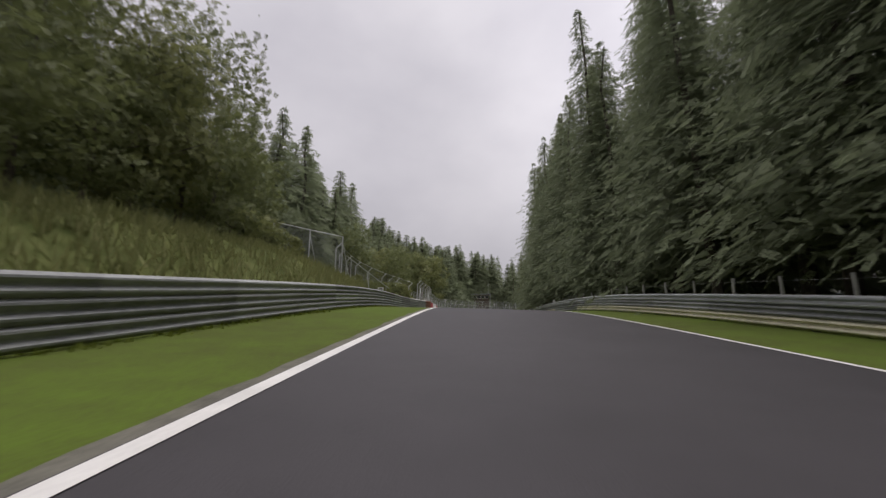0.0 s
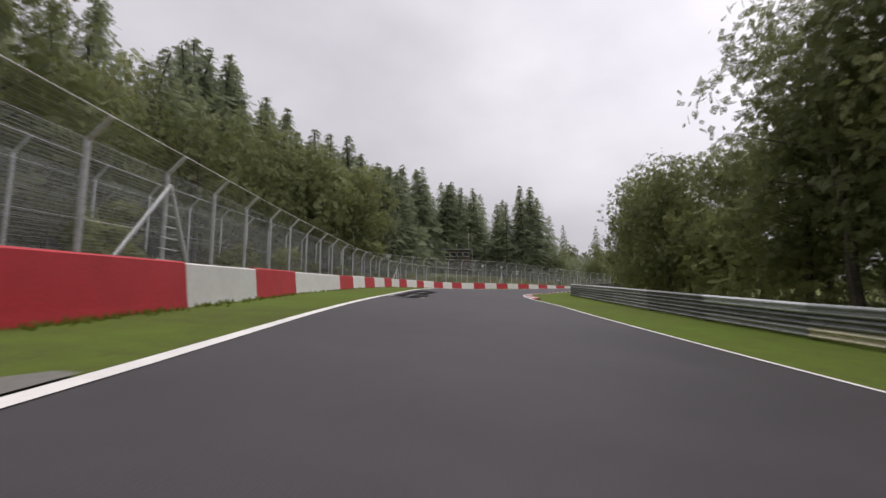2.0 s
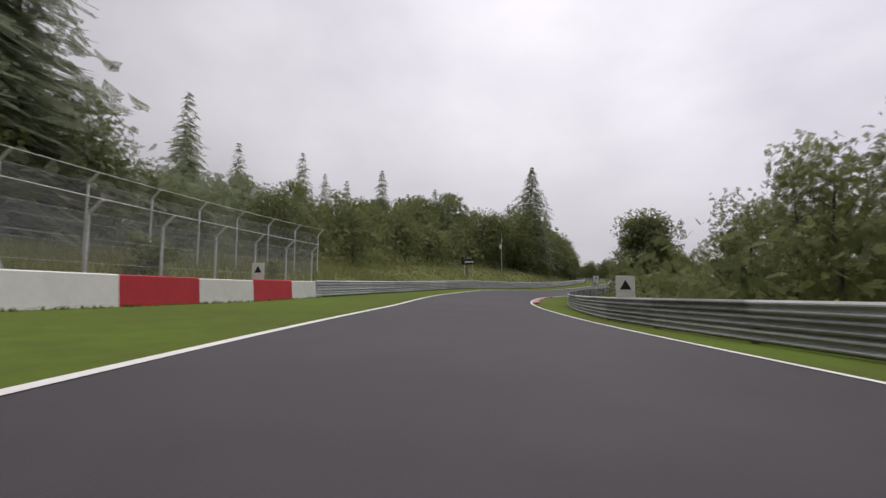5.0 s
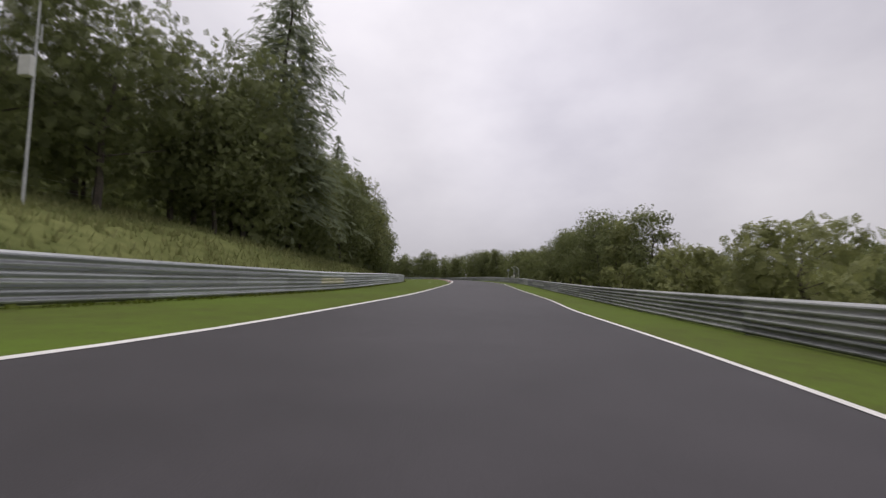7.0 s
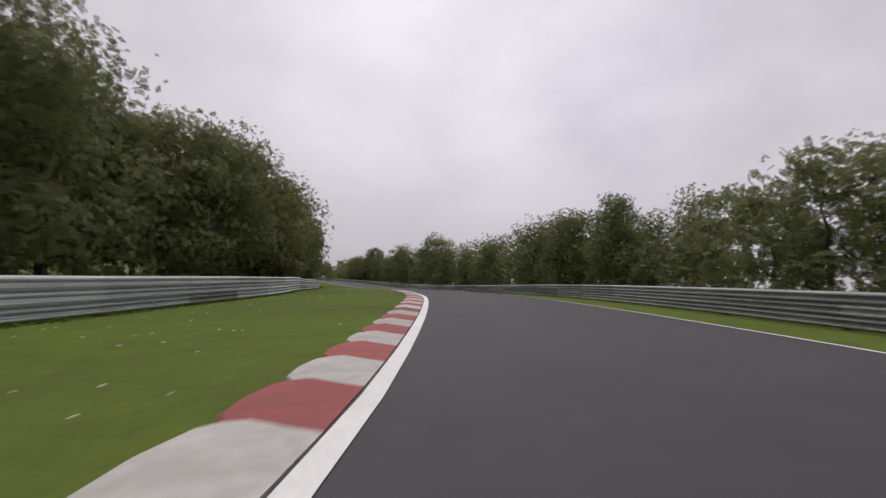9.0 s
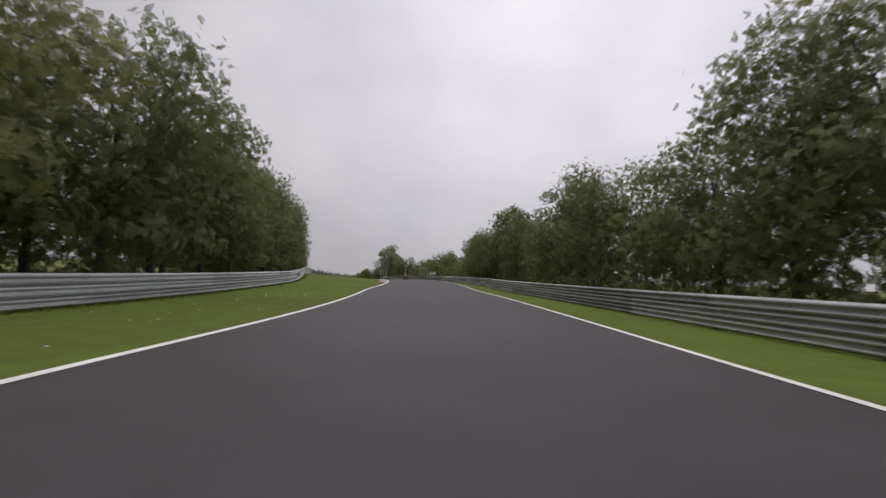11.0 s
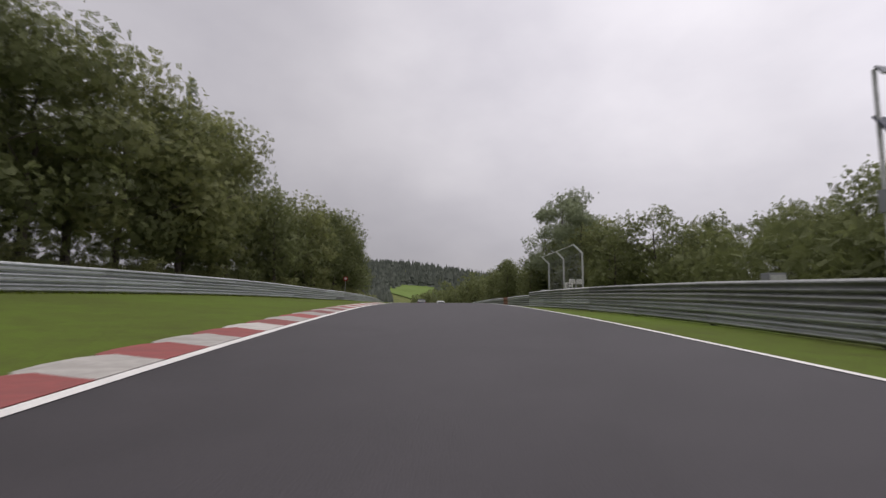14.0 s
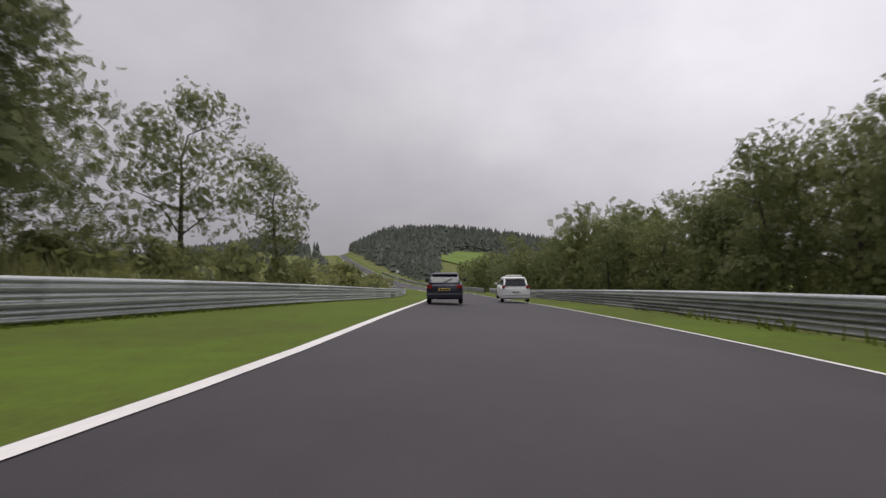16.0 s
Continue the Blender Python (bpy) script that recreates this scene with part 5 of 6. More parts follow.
fl = thing("track_sign", stand(223.3, -13.2, land(223.3, -13.2) - 0.1), "black track-section sign with white lettering on two legs", "sign")
hb = 5.2 - land(223.3, -13.2) + 0.1
part("board", plate((-1.05, -0.03, hb - 1.1), (1.05, 0.03, hb - 0.36)), M_BLACK, fl)
part("board", plate((-1.05, -0.03, hb - 0.32), (1.05, 0.03, hb)), M_BLACK, fl)
for x in (-0.55, 0.65):
    bm = bmesh.new()
    rod(bm, (x, 0.06, -0.3), (x, 0.06, hb), 0.04, sides=7)
    part("leg", bm, M_POST, fl)
letters("FLUGPLATZ", 0.24, M_SIGN, fl, pose(0, -0.036, hb - 0.16) @ FACE)
for k, (x0, x1) in enumerate(((-0.5, -0.3), (-0.26, -0.06), (-0.02, 0.16), (0.2, 0.4), (0.44, 0.6), (0.64, 0.9))):
    part("bar", plate((x0, -0.04, hb - 0.84), (x1, -0.03, hb - 0.6), 0.0), M_SIGN, fl)

mast = thing("radio_mast", stand(241, -14.2, land(241, -14.2) - 0.1), "slender steel mast with a pale equipment box", "mast")
mz = 10.3 - land(241, -14.2)
bm = bmesh.new()
rod(bm, (0, 0, -0.3), (0, 0, mz), 0.05, 0.03, 8)
part("pole", bm, M_POST, mast)
part("equipment_box", plate((-0.3, -0.28, mz - 2.7), (0.1, -0.06, mz - 2.0), 0.02), M_SIGN, mast)
bm = bmesh.new()
rod(bm, (0, 0, mz - 1.4), (0.25, -0.1, mz - 1.3), 0.02)
rod(bm, (0.25, -0.1, mz - 1.5), (0.25, -0.1, mz - 0.9), 0.025)
part("antenna", bm, M_POST, mast)

rs = thing("round_sign", stand(305, 9.2, land(305, 9.2)), "round grey back of a road sign on a post", "sign")
bm = bmesh.new()
rod(bm, (0, 0, -0.3), (0, 0, 2.2), 0.03, sides=7)
part("post", bm, M_POST, rs)
bm = bmesh.new()
bmesh.ops.create_cone(bm, cap_ends=True, segments=24, radius1=0.25, radius2=0.25, depth=0.015, matrix=pose(0, -0.04, 2.1, 90, 0, 0))
part("disc", bm, M_FRAME, rs)
bx = thing("white_notice", stand(301.9, 9.5, land(301.9, 9.5)), "small white notice board on a post", "sign")
part("board", plate((-0.2, -0.02, 0.95), (0.2, 0.0, 1.35)), M_SIGN, bx)
part("post", plate((-0.03, 0.0, -0.3), (0.03, 0.04, 1.3), 0), M_POST, bx)

bd = thing("notice_board", stand(450.6, 9.3, land(450.6, 9.3), radians(-14)), "white notice board with rows of small print", "sign")
part("board", plate((-0.62, -0.02, 1.05), (0.62, 0.02, 1.6)), M_SIGN, bd)
for x in (-0.02,):
    part("post", plate((x - 0.04, 0.02, -0.3), (x + 0.04, 0.07, 1.5), 0), M_POST, bd)
for k in range(3):
    part("bar", plate((-0.55, -0.028, 1.47 - 0.12 * k), (0.25 - 0.2 * k, -0.02, 1.52 - 0.12 * k), 0), M_BLACK, bd)
part("bar", plate((-0.3, -0.028, 1.1), (0.25, -0.02, 1.15), 0), M_BLACK, bd)
part("bar", plate((0.32, -0.028, 1.1), (0.55, -0.02, 1.2), 0), M_BLACK, bd)

M_PANEL = material("solar_cells", (0.035, 0.045, 0.075), rough=0.2, vary=0.2, grain=3, stain=1)
sm = thing("solar_mast", stand(470.4, 8.4, land(470.4, 8.4)), "steel mast with tilted solar panels and a control box", "mast")
bm = bmesh.new()
rod(bm, (0, 0, -0.3), (0, 0, 5.2), 0.04, sides=8)
part("pole", bm, M_POST, sm)
for z, w, tl, nm in ((4.0, 0.36, 0.6, "large_panel"), (5.15, 0.3, 0.24, "small_panel")):
    p = part(nm, plate((-w / 2, -0.02, -tl / 2), (w / 2, 0.02, tl / 2), 0.006), M_PANEL if nm == "large_panel" else M_FRAME, sm)
    p.matrix_local = pose(0.12, -0.08, z, -32, 0, 12)
part("control_box", plate((-0.16, -0.2, 2.3), (0.14, 0.0, 2.75), 0.01), M_FRAME, sm)
part("control_box", plate((-0.1, -0.14, 1.3), (0.1, 0.0, 1.6), 0.01), M_SIGN, sm)
cab = thing("control_cabinet", stand(473, 8.0, land(473, 8.0)), "grey roadside control cabinet behind the rail", "cabinet")
part("body", plate((-0.22, -0.15, -0.1), (0.22, 0.15, 1.25), 0.01), M_FRAME, cab)
part("door", plate((-0.19, -0.165, 0.1), (0.19, -0.15, 1.2), 0.004), M_POST, cab)
sg = thing("white_notice", stand(488.4, 7.6, land(488.4, 7.6)), "pair of small white notices behind a net", "sign")
for x in (-0.42, 0.02):
    part("board", plate((x, -0.02, 1.3), (x + 0.36, 0.0, 1.6)), M_SIGN, sg)
part("post", plate((-0.04, 0.0, -0.3), (0.02, 0.04, 1.5), 0), M_POST, sg)

fs = thing("far_marker", stand(640, -6.2, land(640, -6.2)), "small white disc sign on a tall thin post", "sign")
bm = bmesh.new()
rod(bm, (0, 0, -0.3), (0, 0, 4.6), 0.05, sides=6)
part("post", bm, M_POST, fs)
bm = bmesh.new()
bmesh.ops.create_cone(bm, cap_ends=True, segments=18, radius1=0.42, radius2=0.42, depth=0.03, matrix=pose(0, -0.06, 4.6, 90, 0, 0))
part("disc", bm, M_SIGN, fs)

def warning_board(s, o, h, label):
    """A white board with a black triangle, standing over the barrier."""
    ob = thing("warning_board", stand(s, o, h), label, "sign", "warning boards")
    part("board", plate((-0.32, -0.015, -0.05), (0.32, 0.015, 0.78)), M_SIGN, ob)
    bm = bmesh.new()
    bmesh.ops.create_cone(bm, cap_ends=True, segments=3, radius1=0.22, radius2=0.22, depth=0.008, matrix=pose(0, -0.02, 0.42) @ pose(0, 0, 0, 90, 0, 0))
    part("triangle", bm, M_BLACK, ob, "black triangle")
    part("post", plate((-0.04, 0.015, -1.5), (0.04, 0.06, 0.5), 0), M_POST, ob)
    return ob


warning_board(181, left_barrier(181) - 0.35, left_foot(181) + 1.0, "white board with a black triangle behind the wall")
warning_board(177.5, right_barrier(177.5) + 0.3, right_foot(177.5) + 0.8, "white board with a black triangle behind the guard rail")
red = thing("track_marker", stand(517, -10.9, land(517, -10.9)), "small red round sign on a thin bent post", "sign")
hr = 2.9 - land(517, -10.9)
part("post", rod_of((0, 0, -0.3), (0.12, 0, hr), 0.03), M_POST, red)
bm = bmesh.new()
bmesh.ops.create_cone(bm, cap_ends=True, segments=20, radius1=0.26, radius2=0.26, depth=0.02, matrix=pose(0.12, -0.04, hr, 90, 0, 0))
part("disc", bm, M_RED, red)
bm = bmesh.new()
bmesh.ops.create_cone(bm, cap_ends=True, segments=20, radius1=0.15, radius2=0.15, depth=0.012, matrix=pose(0.12, -0.055, hr, 90, 0, 0))
part("disc_centre", bm, M_SIGN, red, "pale centre of the disc")

# a loose length of rail behind the barrier on the crest
ob = thing("rail_end", stand(502, 9.0, land(502, 9.0)), "single pale rail on short posts in weeds", "guard rail")
for k in (0,):
    b = part("beam", BEAM_ZINC, None, ob)
    b.matrix_local = pose(0, -1.2 + 4 * k, 0.75, 0, 0, 180) @ Matrix.Diagonal((1, 1, 0.3, 1))
    p = part("post", POST_RAIL, None, ob)
    p.matrix_local = pose(0.1, -0.6 + 3.4 * k, 0)

# ---- marshals' hut ----
M_WOOD = material("dark_timber", (0.11, 0.085, 0.065), rough=0.8, vary=0.3, grain=10, stain=1.0)
M_GLASS = material("dark_glass", (0.02, 0.024, 0.028), rough=0.12, vary=0.1, bump=0, gloss=0.35)
hut = thing("marshal_hut", pose(0.6, 161.9, 18.1, 0, 0, 16.6), "flat-roofed timber marshal hut with an antenna mast", "hut")
part("wall", plate((-3.0, -1.6, -3.6), (3.0, 1.8, 2.3), 0.02), M_WOOD, hut)
part("roof", plate((-3.7, -2.6, 2.3), (3.7, 2.4, 2.5), 0.03), M_FRAME, hut)
for x in (-2.3, -0.8, 0.7, 2.2):
    w = part("window", plate((x - 0.55, -1.68, 0.9), (x + 0.55, -1.58, 1.8), 0.01), M_GLASS, hut)
    bm = bmesh.new()
    for lo, hi in (((x - 0.62, -1.71, 0.83), (x - 0.55, -1.6, 1.87)), ((x + 0.55, -1.71, 0.83), (x + 0.62, -1.6, 1.87)), ((x - 0.62, -1.71, 1.8), (x + 0.62, -1.6, 1.87)), ((x - 0.62, -1.71, 0.83), (x + 0.62, -1.6, 0.9))):
        box(bm, lo, hi)
    part("window_frame", bm, M_SIGN, w)
for x in (-3.5, 3.5):
    bm = bmesh.new()
    rod(bm, (x, -2.4, -3.9), (x, -2.4, 2.35), 0.06)
    part("roof_post", bm, M_POST, hut)
bm = bmesh.new()
rod(bm, (2.9, 0, 2.4), (2.9, 0, 6.1), 0.04, 0.025)
bmesh.ops.create_uvsphere(bm, u_segments=10, v_segments=6, radius=0.16, matrix=Matrix.Translation((2.9, 0, 6.2)))
part("antenna", bm, M_SIGN, hut)
bm = bmesh.new()
rod(bm, (0, -1.5, 2.4), (0, -1.5, 3.5), 0.035)
bmesh.ops.create_uvsphere(bm, u_segments=10, v_segments=6, radius=0.14, matrix=Matrix.Translation((0, -1.5, 3.6)))
part("antenna", bm, M_SIGN, hut)
for s, o, z, w, t in ((122, -21.5, 5.6, 0.7, 0.5), (146, -19.6, 5.0, 0.5, 0.45), (152, -19.0, 5.0, 0.5, 0.45), (160, -20, 4.6, 0.55, 0.9), (170, -15.6, 3.2, 0.5, 0.4)):
    n = thing("white_notice", stand(s, o, land(s, o)), "small white notice on a post by the fence", "sign", "fence notices")
    hgt = z - land(s, o)
    part("board", plate((-w / 2, -0.02, hgt - t), (w / 2, 0.0, hgt)), M_SIGN, n)
    part("post", plate((-0.03, 0.0, -0.3), (0.03, 0.05, hgt), 0), M_POST, n)


# ---- cars ----
def loft(sections, close=True):
    """Skins rings of points; each ring is a list of places."""
    bm = bmesh.new()
    rings = [[bm.verts.new(p) for p in ring] for ring in sections]
    n = len(rings[0])
    for a, b in zip(rings, rings[1:]):
        for i in range(n):
            j = (i + 1) % n
            bm.faces.new((a[i], a[j], b[j], b[i]))
    if close:
        bm.faces.new(rings[0][::-1])
        bm.faces.new(rings[-1])
    bmesh.ops.recalc_face_normals(bm, faces=bm.faces)
    for f in bm.faces:
        f.smooth = True
    return bm


def ring(y, w, z0, z1, r):
    """A rounded box section of the body at y: half width w, from z0 to z1."""
    pts = []
    for cx, cz, a0 in ((w - r, z1 - r, 0), (-w + r, z1 - r, 90), (-w + r, z0 + r, 180), (w - r, z0 + r, 270)):
        for k in range(4):
            a = radians(a0 + 30 * k)
            pts.append((cx + r * math.cos(a), y, cz + r * math.sin(a)))
    return pts


def car(m, label, paint, length, half, tall, belt, tail, box_roof, lamp_box):
    """A small hatchback; local +y is ahead, the tail stands at y = 0."""
    ob = thing("car", m, label, "car", "cars ahead")
    body = [ring(0.0, half * 0.93, 0.36, belt - 0.08, 0.10), ring(0.06, half * 0.98, 0.24, belt - 0.02, 0.12), ring(0.5, half, 0.2, belt, 0.12), ring(length * 0.5, half, 0.2, belt, 0.12),
            ring(length * 0.72, half, 0.2, belt - 0.02, 0.12), ring(length - 0.35, half * 0.95, 0.22, belt - 0.22, 0.12), ring(length, half * 0.84, 0.32, belt - 0.34, 0.1)]
    part("body", loft(body), paint, ob)
    gh = [ring(tail[0], half * 0.86, belt - 0.1, belt + 0.04, 0.02), ring(tail[1], half * 0.78, belt - 0.1, tall - 0.05, 0.07), ring(tail[1] + 0.25, half * 0.77, belt - 0.1, tall, 0.09),
          ring(length * 0.5, half * 0.77, belt - 0.1, tall - 0.01, 0.09), ring(length * 0.6, half * 0.78, belt - 0.1, tall - 0.12, 0.08), ring(length * 0.76, half * 0.84, belt - 0.12, belt, 0.02)]
    part("cabin", loft(gh), paint, ob)
    # tailgate window, following the slope of the hatch
    y0, y1 = tail[0] - 0.012, tail[1] - 0.012
    zb, zt = belt + 0.06, tall - 0.16
    f = lambda z: y0 + (y1 - y0) * (z - belt - 0.04) / (tall - 0.09 - belt) - 0.012
    bm = bmesh.new()
    vs = [bm.verts.new(p) for p in ((-half * 0.74, f(zb), zb), (half * 0.74, f(zb), zb), (half * 0.64, f(zt), zt), (-half * 0.64, f(zt), zt))]
    r = bmesh.ops.extrude_face_region(bm, geom=[bm.faces.new(vs)])
    bmesh.ops.translate(bm, vec=(0, 0.03, 0), verts=[v for v in r["geom"] if isinstance(v, bmesh.types.BMVert)])
    bmesh.ops.recalc_face_normals(bm, faces=bm.faces)
    win = part("rear_window", bm, M_GLASS, ob)
    bm = bmesh.new()
    rod(bm, (-0.05, f(zb) - 0.03, zb + 0.02), (0.32, f(zb + 0.16) - 0.03, zb + 0.16), 0.014)
    part("wiper", bm, M_BLACK, win)
    for sx in (-1, 1):
        bm = bmesh.new()
        vs = [bm.verts.new(p) for p in ((sx * half * 0.845, tail[1] + 0.25, belt + 0.05), (sx * half * 0.86, length * 0.66, belt + 0.03), (sx * half * 0.79, length * 0.55, tall - 0.2), (sx * half * 0.785, tail[1] + 0.35, tall - 0.16))]
        r = bmesh.ops.extrude_face_region(bm, geom=[bm.faces.new(vs)])
        bmesh.ops.translate(bm, vec=(sx * -0.03, 0, 0), verts=[v for v in r["geom"] if isinstance(v, bmesh.types.BMVert)])
        bmesh.ops.recalc_face_normals(bm, faces=bm.faces)
        part("side_window", bm, M_GLASS, ob)
        lx, lz, lw, lh = lamp_box
        part("tail_lamp", plate((sx * lx - lw / 2, -0.03, lz), (sx * lx + lw / 2, 0.06, lz + lh), 0.015), M_LAMP, ob, "red tail lamp")
        mir = part("mirror", plate((sx * (half + 0.1) - 0.09, length * 0.6, belt + 0.02), (sx * (half + 0.1) + 0.09, length * 0.6 + 0.12, belt + 0.16), 0.03), paint, ob)
        for y in (0.62, length - 0.72):
            wh = part("wheel", wheel_bm(0.19, 0.30), M_TYRE, ob)
            wh.matrix_local = pose(sx * (half - 0.10), y, 0.30, 0, 90, 0)
            part("rim", wheel_bm(0.2, 0.19, 12), M_FRAME, wh)
    part("bumper", plate((-half * 0.96, -0.07, 0.30), (half * 0.96, 0.12, 0.58), 0.04), paint, ob)
    part("bumper_strip", plate((-half * 0.95, -0.085, 0.47), (half * 0.95, -0.06, 0.50), 0.005), M_FRAME, ob)
    pl = part("number_plate", plate((-0.26, -0.045, 0.62), (0.26, -0.015, 0.73), 0.004), M_PLATE if not box_roof else M_SIGN, ob)
    for k in range(3):
        part("bar", plate((-0.21 + 0.15 * k, -0.05, 0.645), (-0.1 + 0.15 * k, -0.044, 0.705), 0), M_BLACK, pl)
    part("spoiler", plate((-half * 0.72, tail[1] - 0.16, tall - 0.09), (half * 0.72, tail[1] + 0.12, tall - 0.045), 0.015), paint, ob)
    bm = bmesh.new()
    rod(bm, (-half * 0.5, -0.06, 0.26), (-half * 0.5, 0.3, 0.26), 0.03)
    part("exhaust", bm, M_FRAME, ob)
    if box_roof:
        part("roof_bar", plate((-0.5, 1.0, tall + 0.0), (0.5, 1.25, tall + 0.13), 0.03), M_SIGN, ob)
    return ob


def wheel_bm(w, r, seg=20):
    bm = bmesh.new()
    v = bmesh.ops.create_cone(bm, cap_ends=True, segments=seg, radius1=r, radius2=r, depth=w)["verts"]
    bmesh.ops.bevel(bm, geom=[e for e in bm.edges if abs(e.verts[0].co.z - e.verts[1].co.z) < 1e-5], offset=0.03, segments=2, affect="EDGES")
    return bm


M_TYRE = material("tyre_rubber", (0.02, 0.02, 0.021), rough=0.85, vary=0.2, grain=20, stain=3)
M_LAMP = material("red_lamp_glass", (0.30, 0.012, 0.015), rough=0.25, vary=0.1, bump=0)
M_PLATE = material("yellow_plate", (0.70, 0.53, 0.13), rough=0.5, vary=0.05)
M_BLUE = material("dark_blue_car_paint", (0.017, 0.019, 0.042), rough=0.3, vary=0.1, bump=0, gloss=0.6)
M_PALE = material("white_car_paint", (0.74, 0.75, 0.76), rough=0.3, vary=0.05, bump=0, gloss=0.6)
car(stand(542.6, -0.85, land(542.6, -0.85) + 0.02), "dark blue three-door hatchback with a yellow number plate on the track", M_BLUE, 3.71, 0.81, 1.39, 0.92, (0.06, 0.55), False, (0.66, 0.72, 0.24, 0.16))
car(stand(550.5, 3.25, land(550.5, 3.25) + 0.02), "white compact estate car with a pale roof bar on the track", M_PALE, 4.4, 0.88, 1.56, 0.98, (0.05, 0.4), True, (0.74, 0.88, 0.16, 0.2))


# ---- paint on the road ----
def road_paint(name, label, patches, mat):
    """Flat strokes of paint: each a stretch of stations and offsets."""
    verts, faces = [], []
    for s0, o0, s1, o1, w in patches:
        p, q = at(s0, o0, land(s0, o0) + 0.03), at(s1, o1, land(s1, o1) + 0.03)
        d = (q - p).normalized().cross(Vector((0, 0, 1))) * w / 2
        b = len(verts)
        verts += [p - d, p + d, q + d, q - d]
        faces.append((b, b + 1, b + 2, b + 3))
    return tagged(new(name, mesh_of(name, verts, faces, mat)), label, "road paint", kind="structure")


M_DIRT = material("trodden_soil", (0.135, 0.128, 0.105), rough=0.95, vary=0.35, grain=22, stain=0.8, bump=0.6, mid=3.0)
ribbon("left_soil", np.arange(-50, 58.1, 0.7), [plus(left_edge, -0.015), lambda s: left_edge(s) - 0.17 - 0.11 * noise.noise((s * 0.9, 1.0, 0.0)) - 0.08 * noise.noise((s * 2.7, 1.0, 4.0))], [land] * 2, M_DIRT,
       "strip of bare soil between grass and asphalt", lift=0.012)
g = random.Random(5)
M_FADED = material("faded_road_paint", (0.30, 0.285, 0.28), rough=0.8, vary=0.35, grain=12, stain=2.0)
def oval(a):
    """The outline of the drawing: long across the road, slanted."""
    o = 2.05 + 1.4 * math.sin(a) * (1 + 0.06 * math.sin(5 * a))
    return 59.0 - 0.45 * (o - 2.05) + 0.85 * math.cos(a) * (1 + 0.12 * math.sin(3 * a)), o


strokes = [(*oval(a), *oval(a + 0.34), 0.16 + 0.10 * g.random()) for a in np.arange(0, 6.2, 0.3)]
strokes += [(58.2 + 0.05 * k, 1.55 + 0.2 * k, 59.8 - 0.15 * k, 1.6 + 0.22 * k, 0.17) for k in range(4)]
road_paint("road_drawing", "faded white outline of a drawing on the asphalt", strokes, M_FADED)
road_paint("road_drawing", "small green painted field inside a faded drawing", [(58.3, 2.75, 58.9, 2.6, 0.4)], material("green_road_paint", (0.05, 0.22, 0.14), rough=0.8, vary=0.3))
drk = tagged(new("road_writing"), "white chalked capital letters on the asphalt", "road marking", kind="structure")
drk.matrix_world = stand(56.6, 1.66, 0)
for k, ch in enumerate("DRK"):
    o = 1.14 + 0.55 * k
    tilt = math.degrees(math.atan(bank(56.6)))
    letters(ch, 0.95, M_FADED, drk, drk.matrix_world.inverted() @ stand(56.55 + 0.06 * k, o, land(56.6, o) + 0.03) @ pose(0, 0, 0, 1.5, tilt, 6 * k - 6))
marks = []
for s0, o0, o1, n in ((50.5, 1.2, 5.0, 9), (61.2, 1.2, 3.0, 9), (62.5, 3.3, 5.3, 9), (65.8, 4.0, 5.2, 5)):
    for k in range(n):
        o = o0 + (o1 - o0) * k / n
        marks.append((s0 + g.uniform(-0.2, 0.2), o, s0 + g.uniform(0.2, 0.8), o + g.uniform(-0.1, 0.25), 0.08))
        marks.append((s0 + g.uniform(-0.1, 0.6), o, s0 + g.uniform(-0.1, 0.6), o + 0.25, 0.08))
road_paint("road_scrawl", "rows of faded white strokes painted on the asphalt", marks, M_FADED)
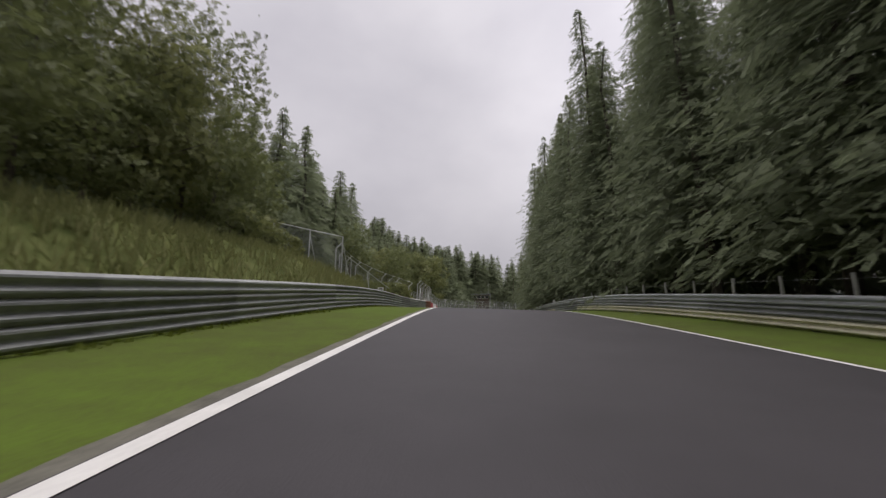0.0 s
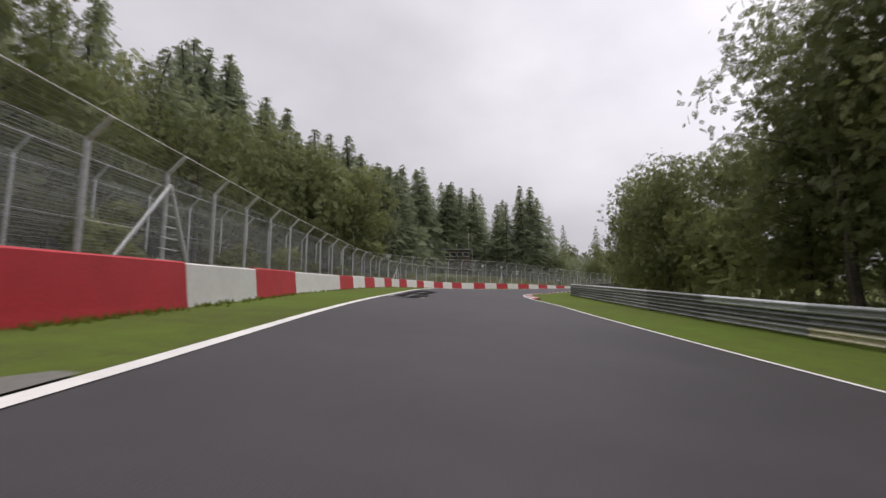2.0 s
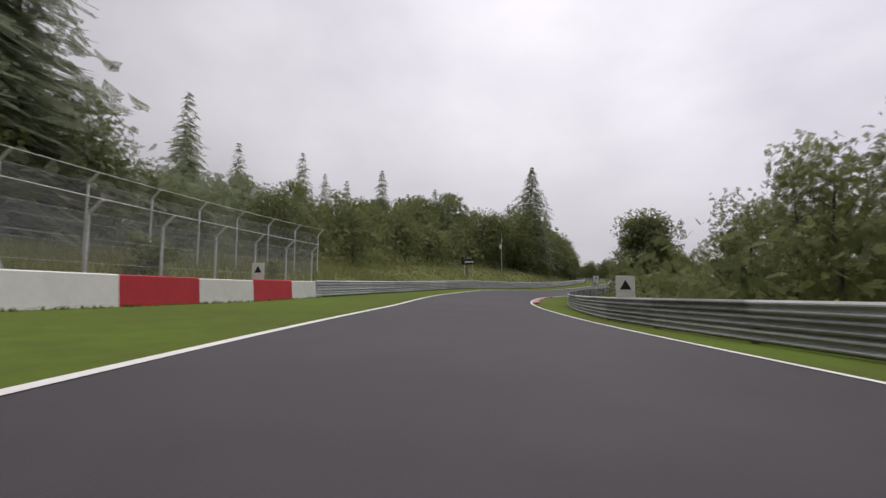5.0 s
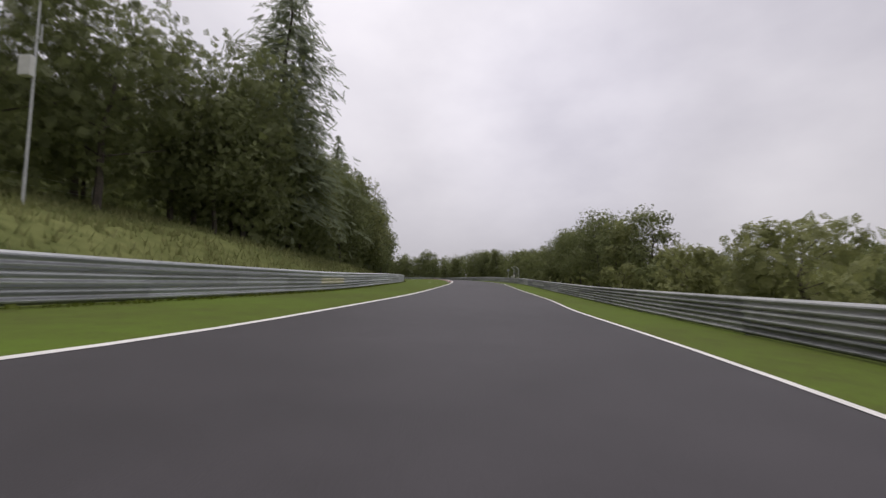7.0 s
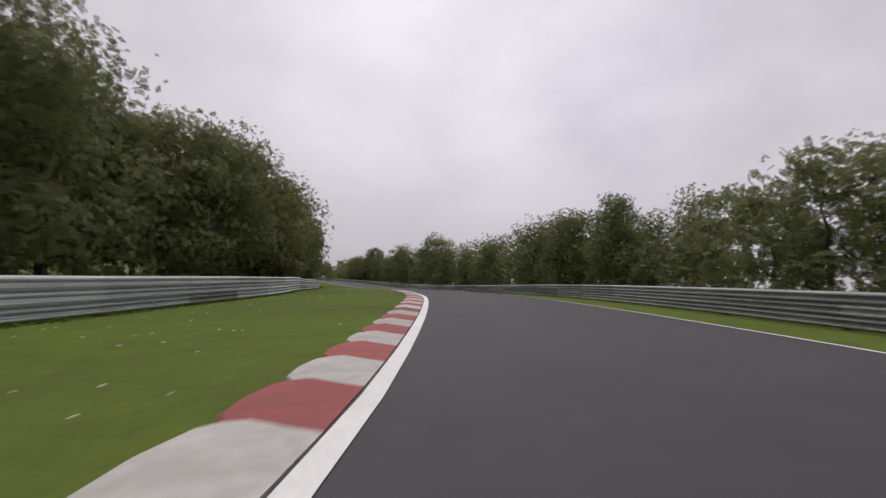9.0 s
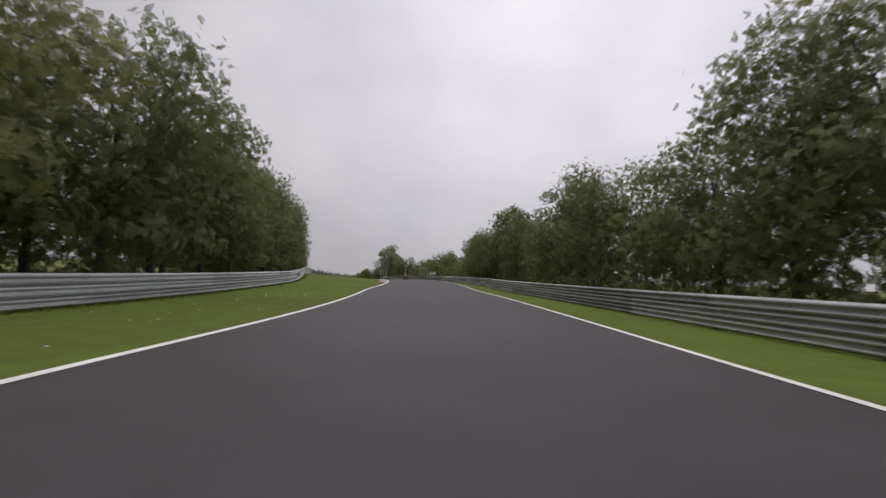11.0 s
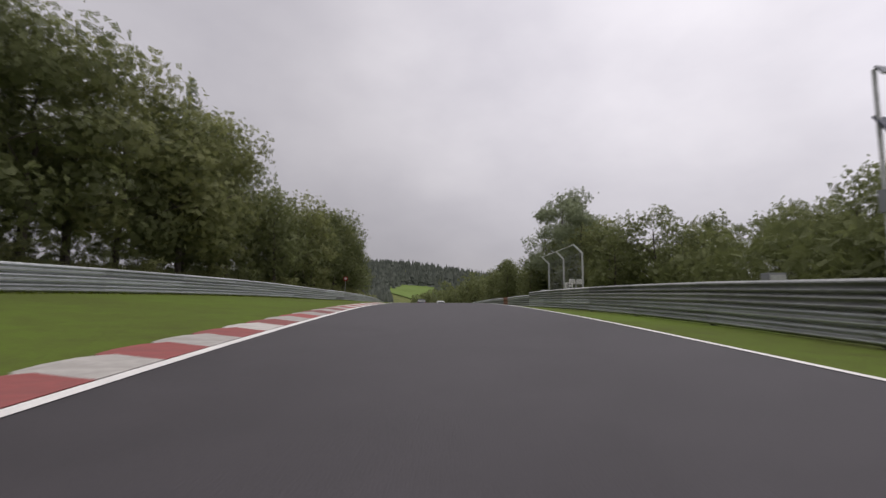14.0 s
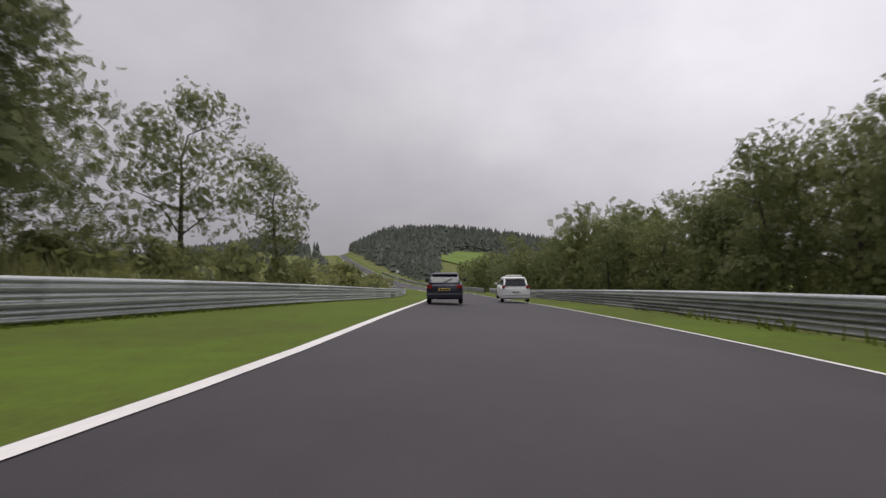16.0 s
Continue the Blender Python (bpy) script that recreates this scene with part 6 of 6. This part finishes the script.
road_paint("road_patch", "orange painted blocks on the asphalt", [(47.2, 1.3 + 0.55 * k, 47.8, 1.3 + 0.55 * k + 0.05, 0.3) for k in range(4)], material("orange_road_paint", (0.55, 0.22, 0.03), rough=0.7, vary=0.2))
marks = []
for k in range(11):
    s = 86.0 + 0.86 * k
    e = left_edge
    # one broad block a letter, with its open counters left bare
    marks.append((s, e(s) + 0.25, s + 0.10, e(s) + 1.75, 0.27))
    if k % 4 != 3:
        marks.append((s + 0.42, e(s) + (0.25 if k % 3 else 0.8), s + 0.52, e(s) + 1.7, 0.25))
    for f in ((0.35, 1.0, 1.62), (0.35, 1.62), (0.95,), (0.38, 1.0))[k % 4]:
        marks.append((s + 0.02, e(s) + f, s + 0.6, e(s) + f + 0.02, 0.24))
road_paint("road_scrawl", "row of broad white blocks of lettering along the track's edge", marks, M_WHITE)
marks = []
for a, b, n in ((117.6, -4.6, 3), (119.6, -2.3, 8), (122.0, -4.6, 4), (124.2, -3.6, 7), (127.5, -4.4, 5), (130.5, -3.2, 5)):
    for _ in range(n):
        p, q = a + g.uniform(-0.35, 0.35), b + g.uniform(-0.3, 0.3)
        marks.append((p, q, p + g.uniform(-0.3, 0.5), q + g.uniform(-0.35, 0.35), g.uniform(0.04, 0.09)))
marks.append((116.2, -5.2, 119.0, -3.9, 0.06))
road_paint("road_scrawl", "scattered faded white marks on the asphalt", marks, M_FADED)
marks = [(420.5 + g.uniform(0, 6), 3.5 + g.uniform(0, 1.2), 0, 0, 0.08) for _ in range(26)]
marks = [(a, b, a + g.uniform(0.2, 0.9), b + g.uniform(-0.3, 0.3), w) for a, b, _, _, w in marks]
road_paint("road_scrawl", "rows of faint white writing near the track's edge", marks, M_FADED)
ribbon("worn_apron", np.arange(58.5, 72.4, 1.0), [plus(left_edge, -0.02), lambda s: left_edge(s) - 0.1 - 2.5 * math.sin(math.pi * (s - 58.5) / 13.2)], [land] * 2, M_OLD, "worn grey asphalt apron beside the track", lift=0.03, category="road")
ribbon("worn_apron", np.arange(289, 298, 0.8), [plus(left_edge, -0.02), lambda s: left_edge(s) - 0.05 - 0.95 * (s - 289) / 8], [land] * 2, M_OLD, "worn grey run-off strip before the kerb", lift=0.03, category="road")
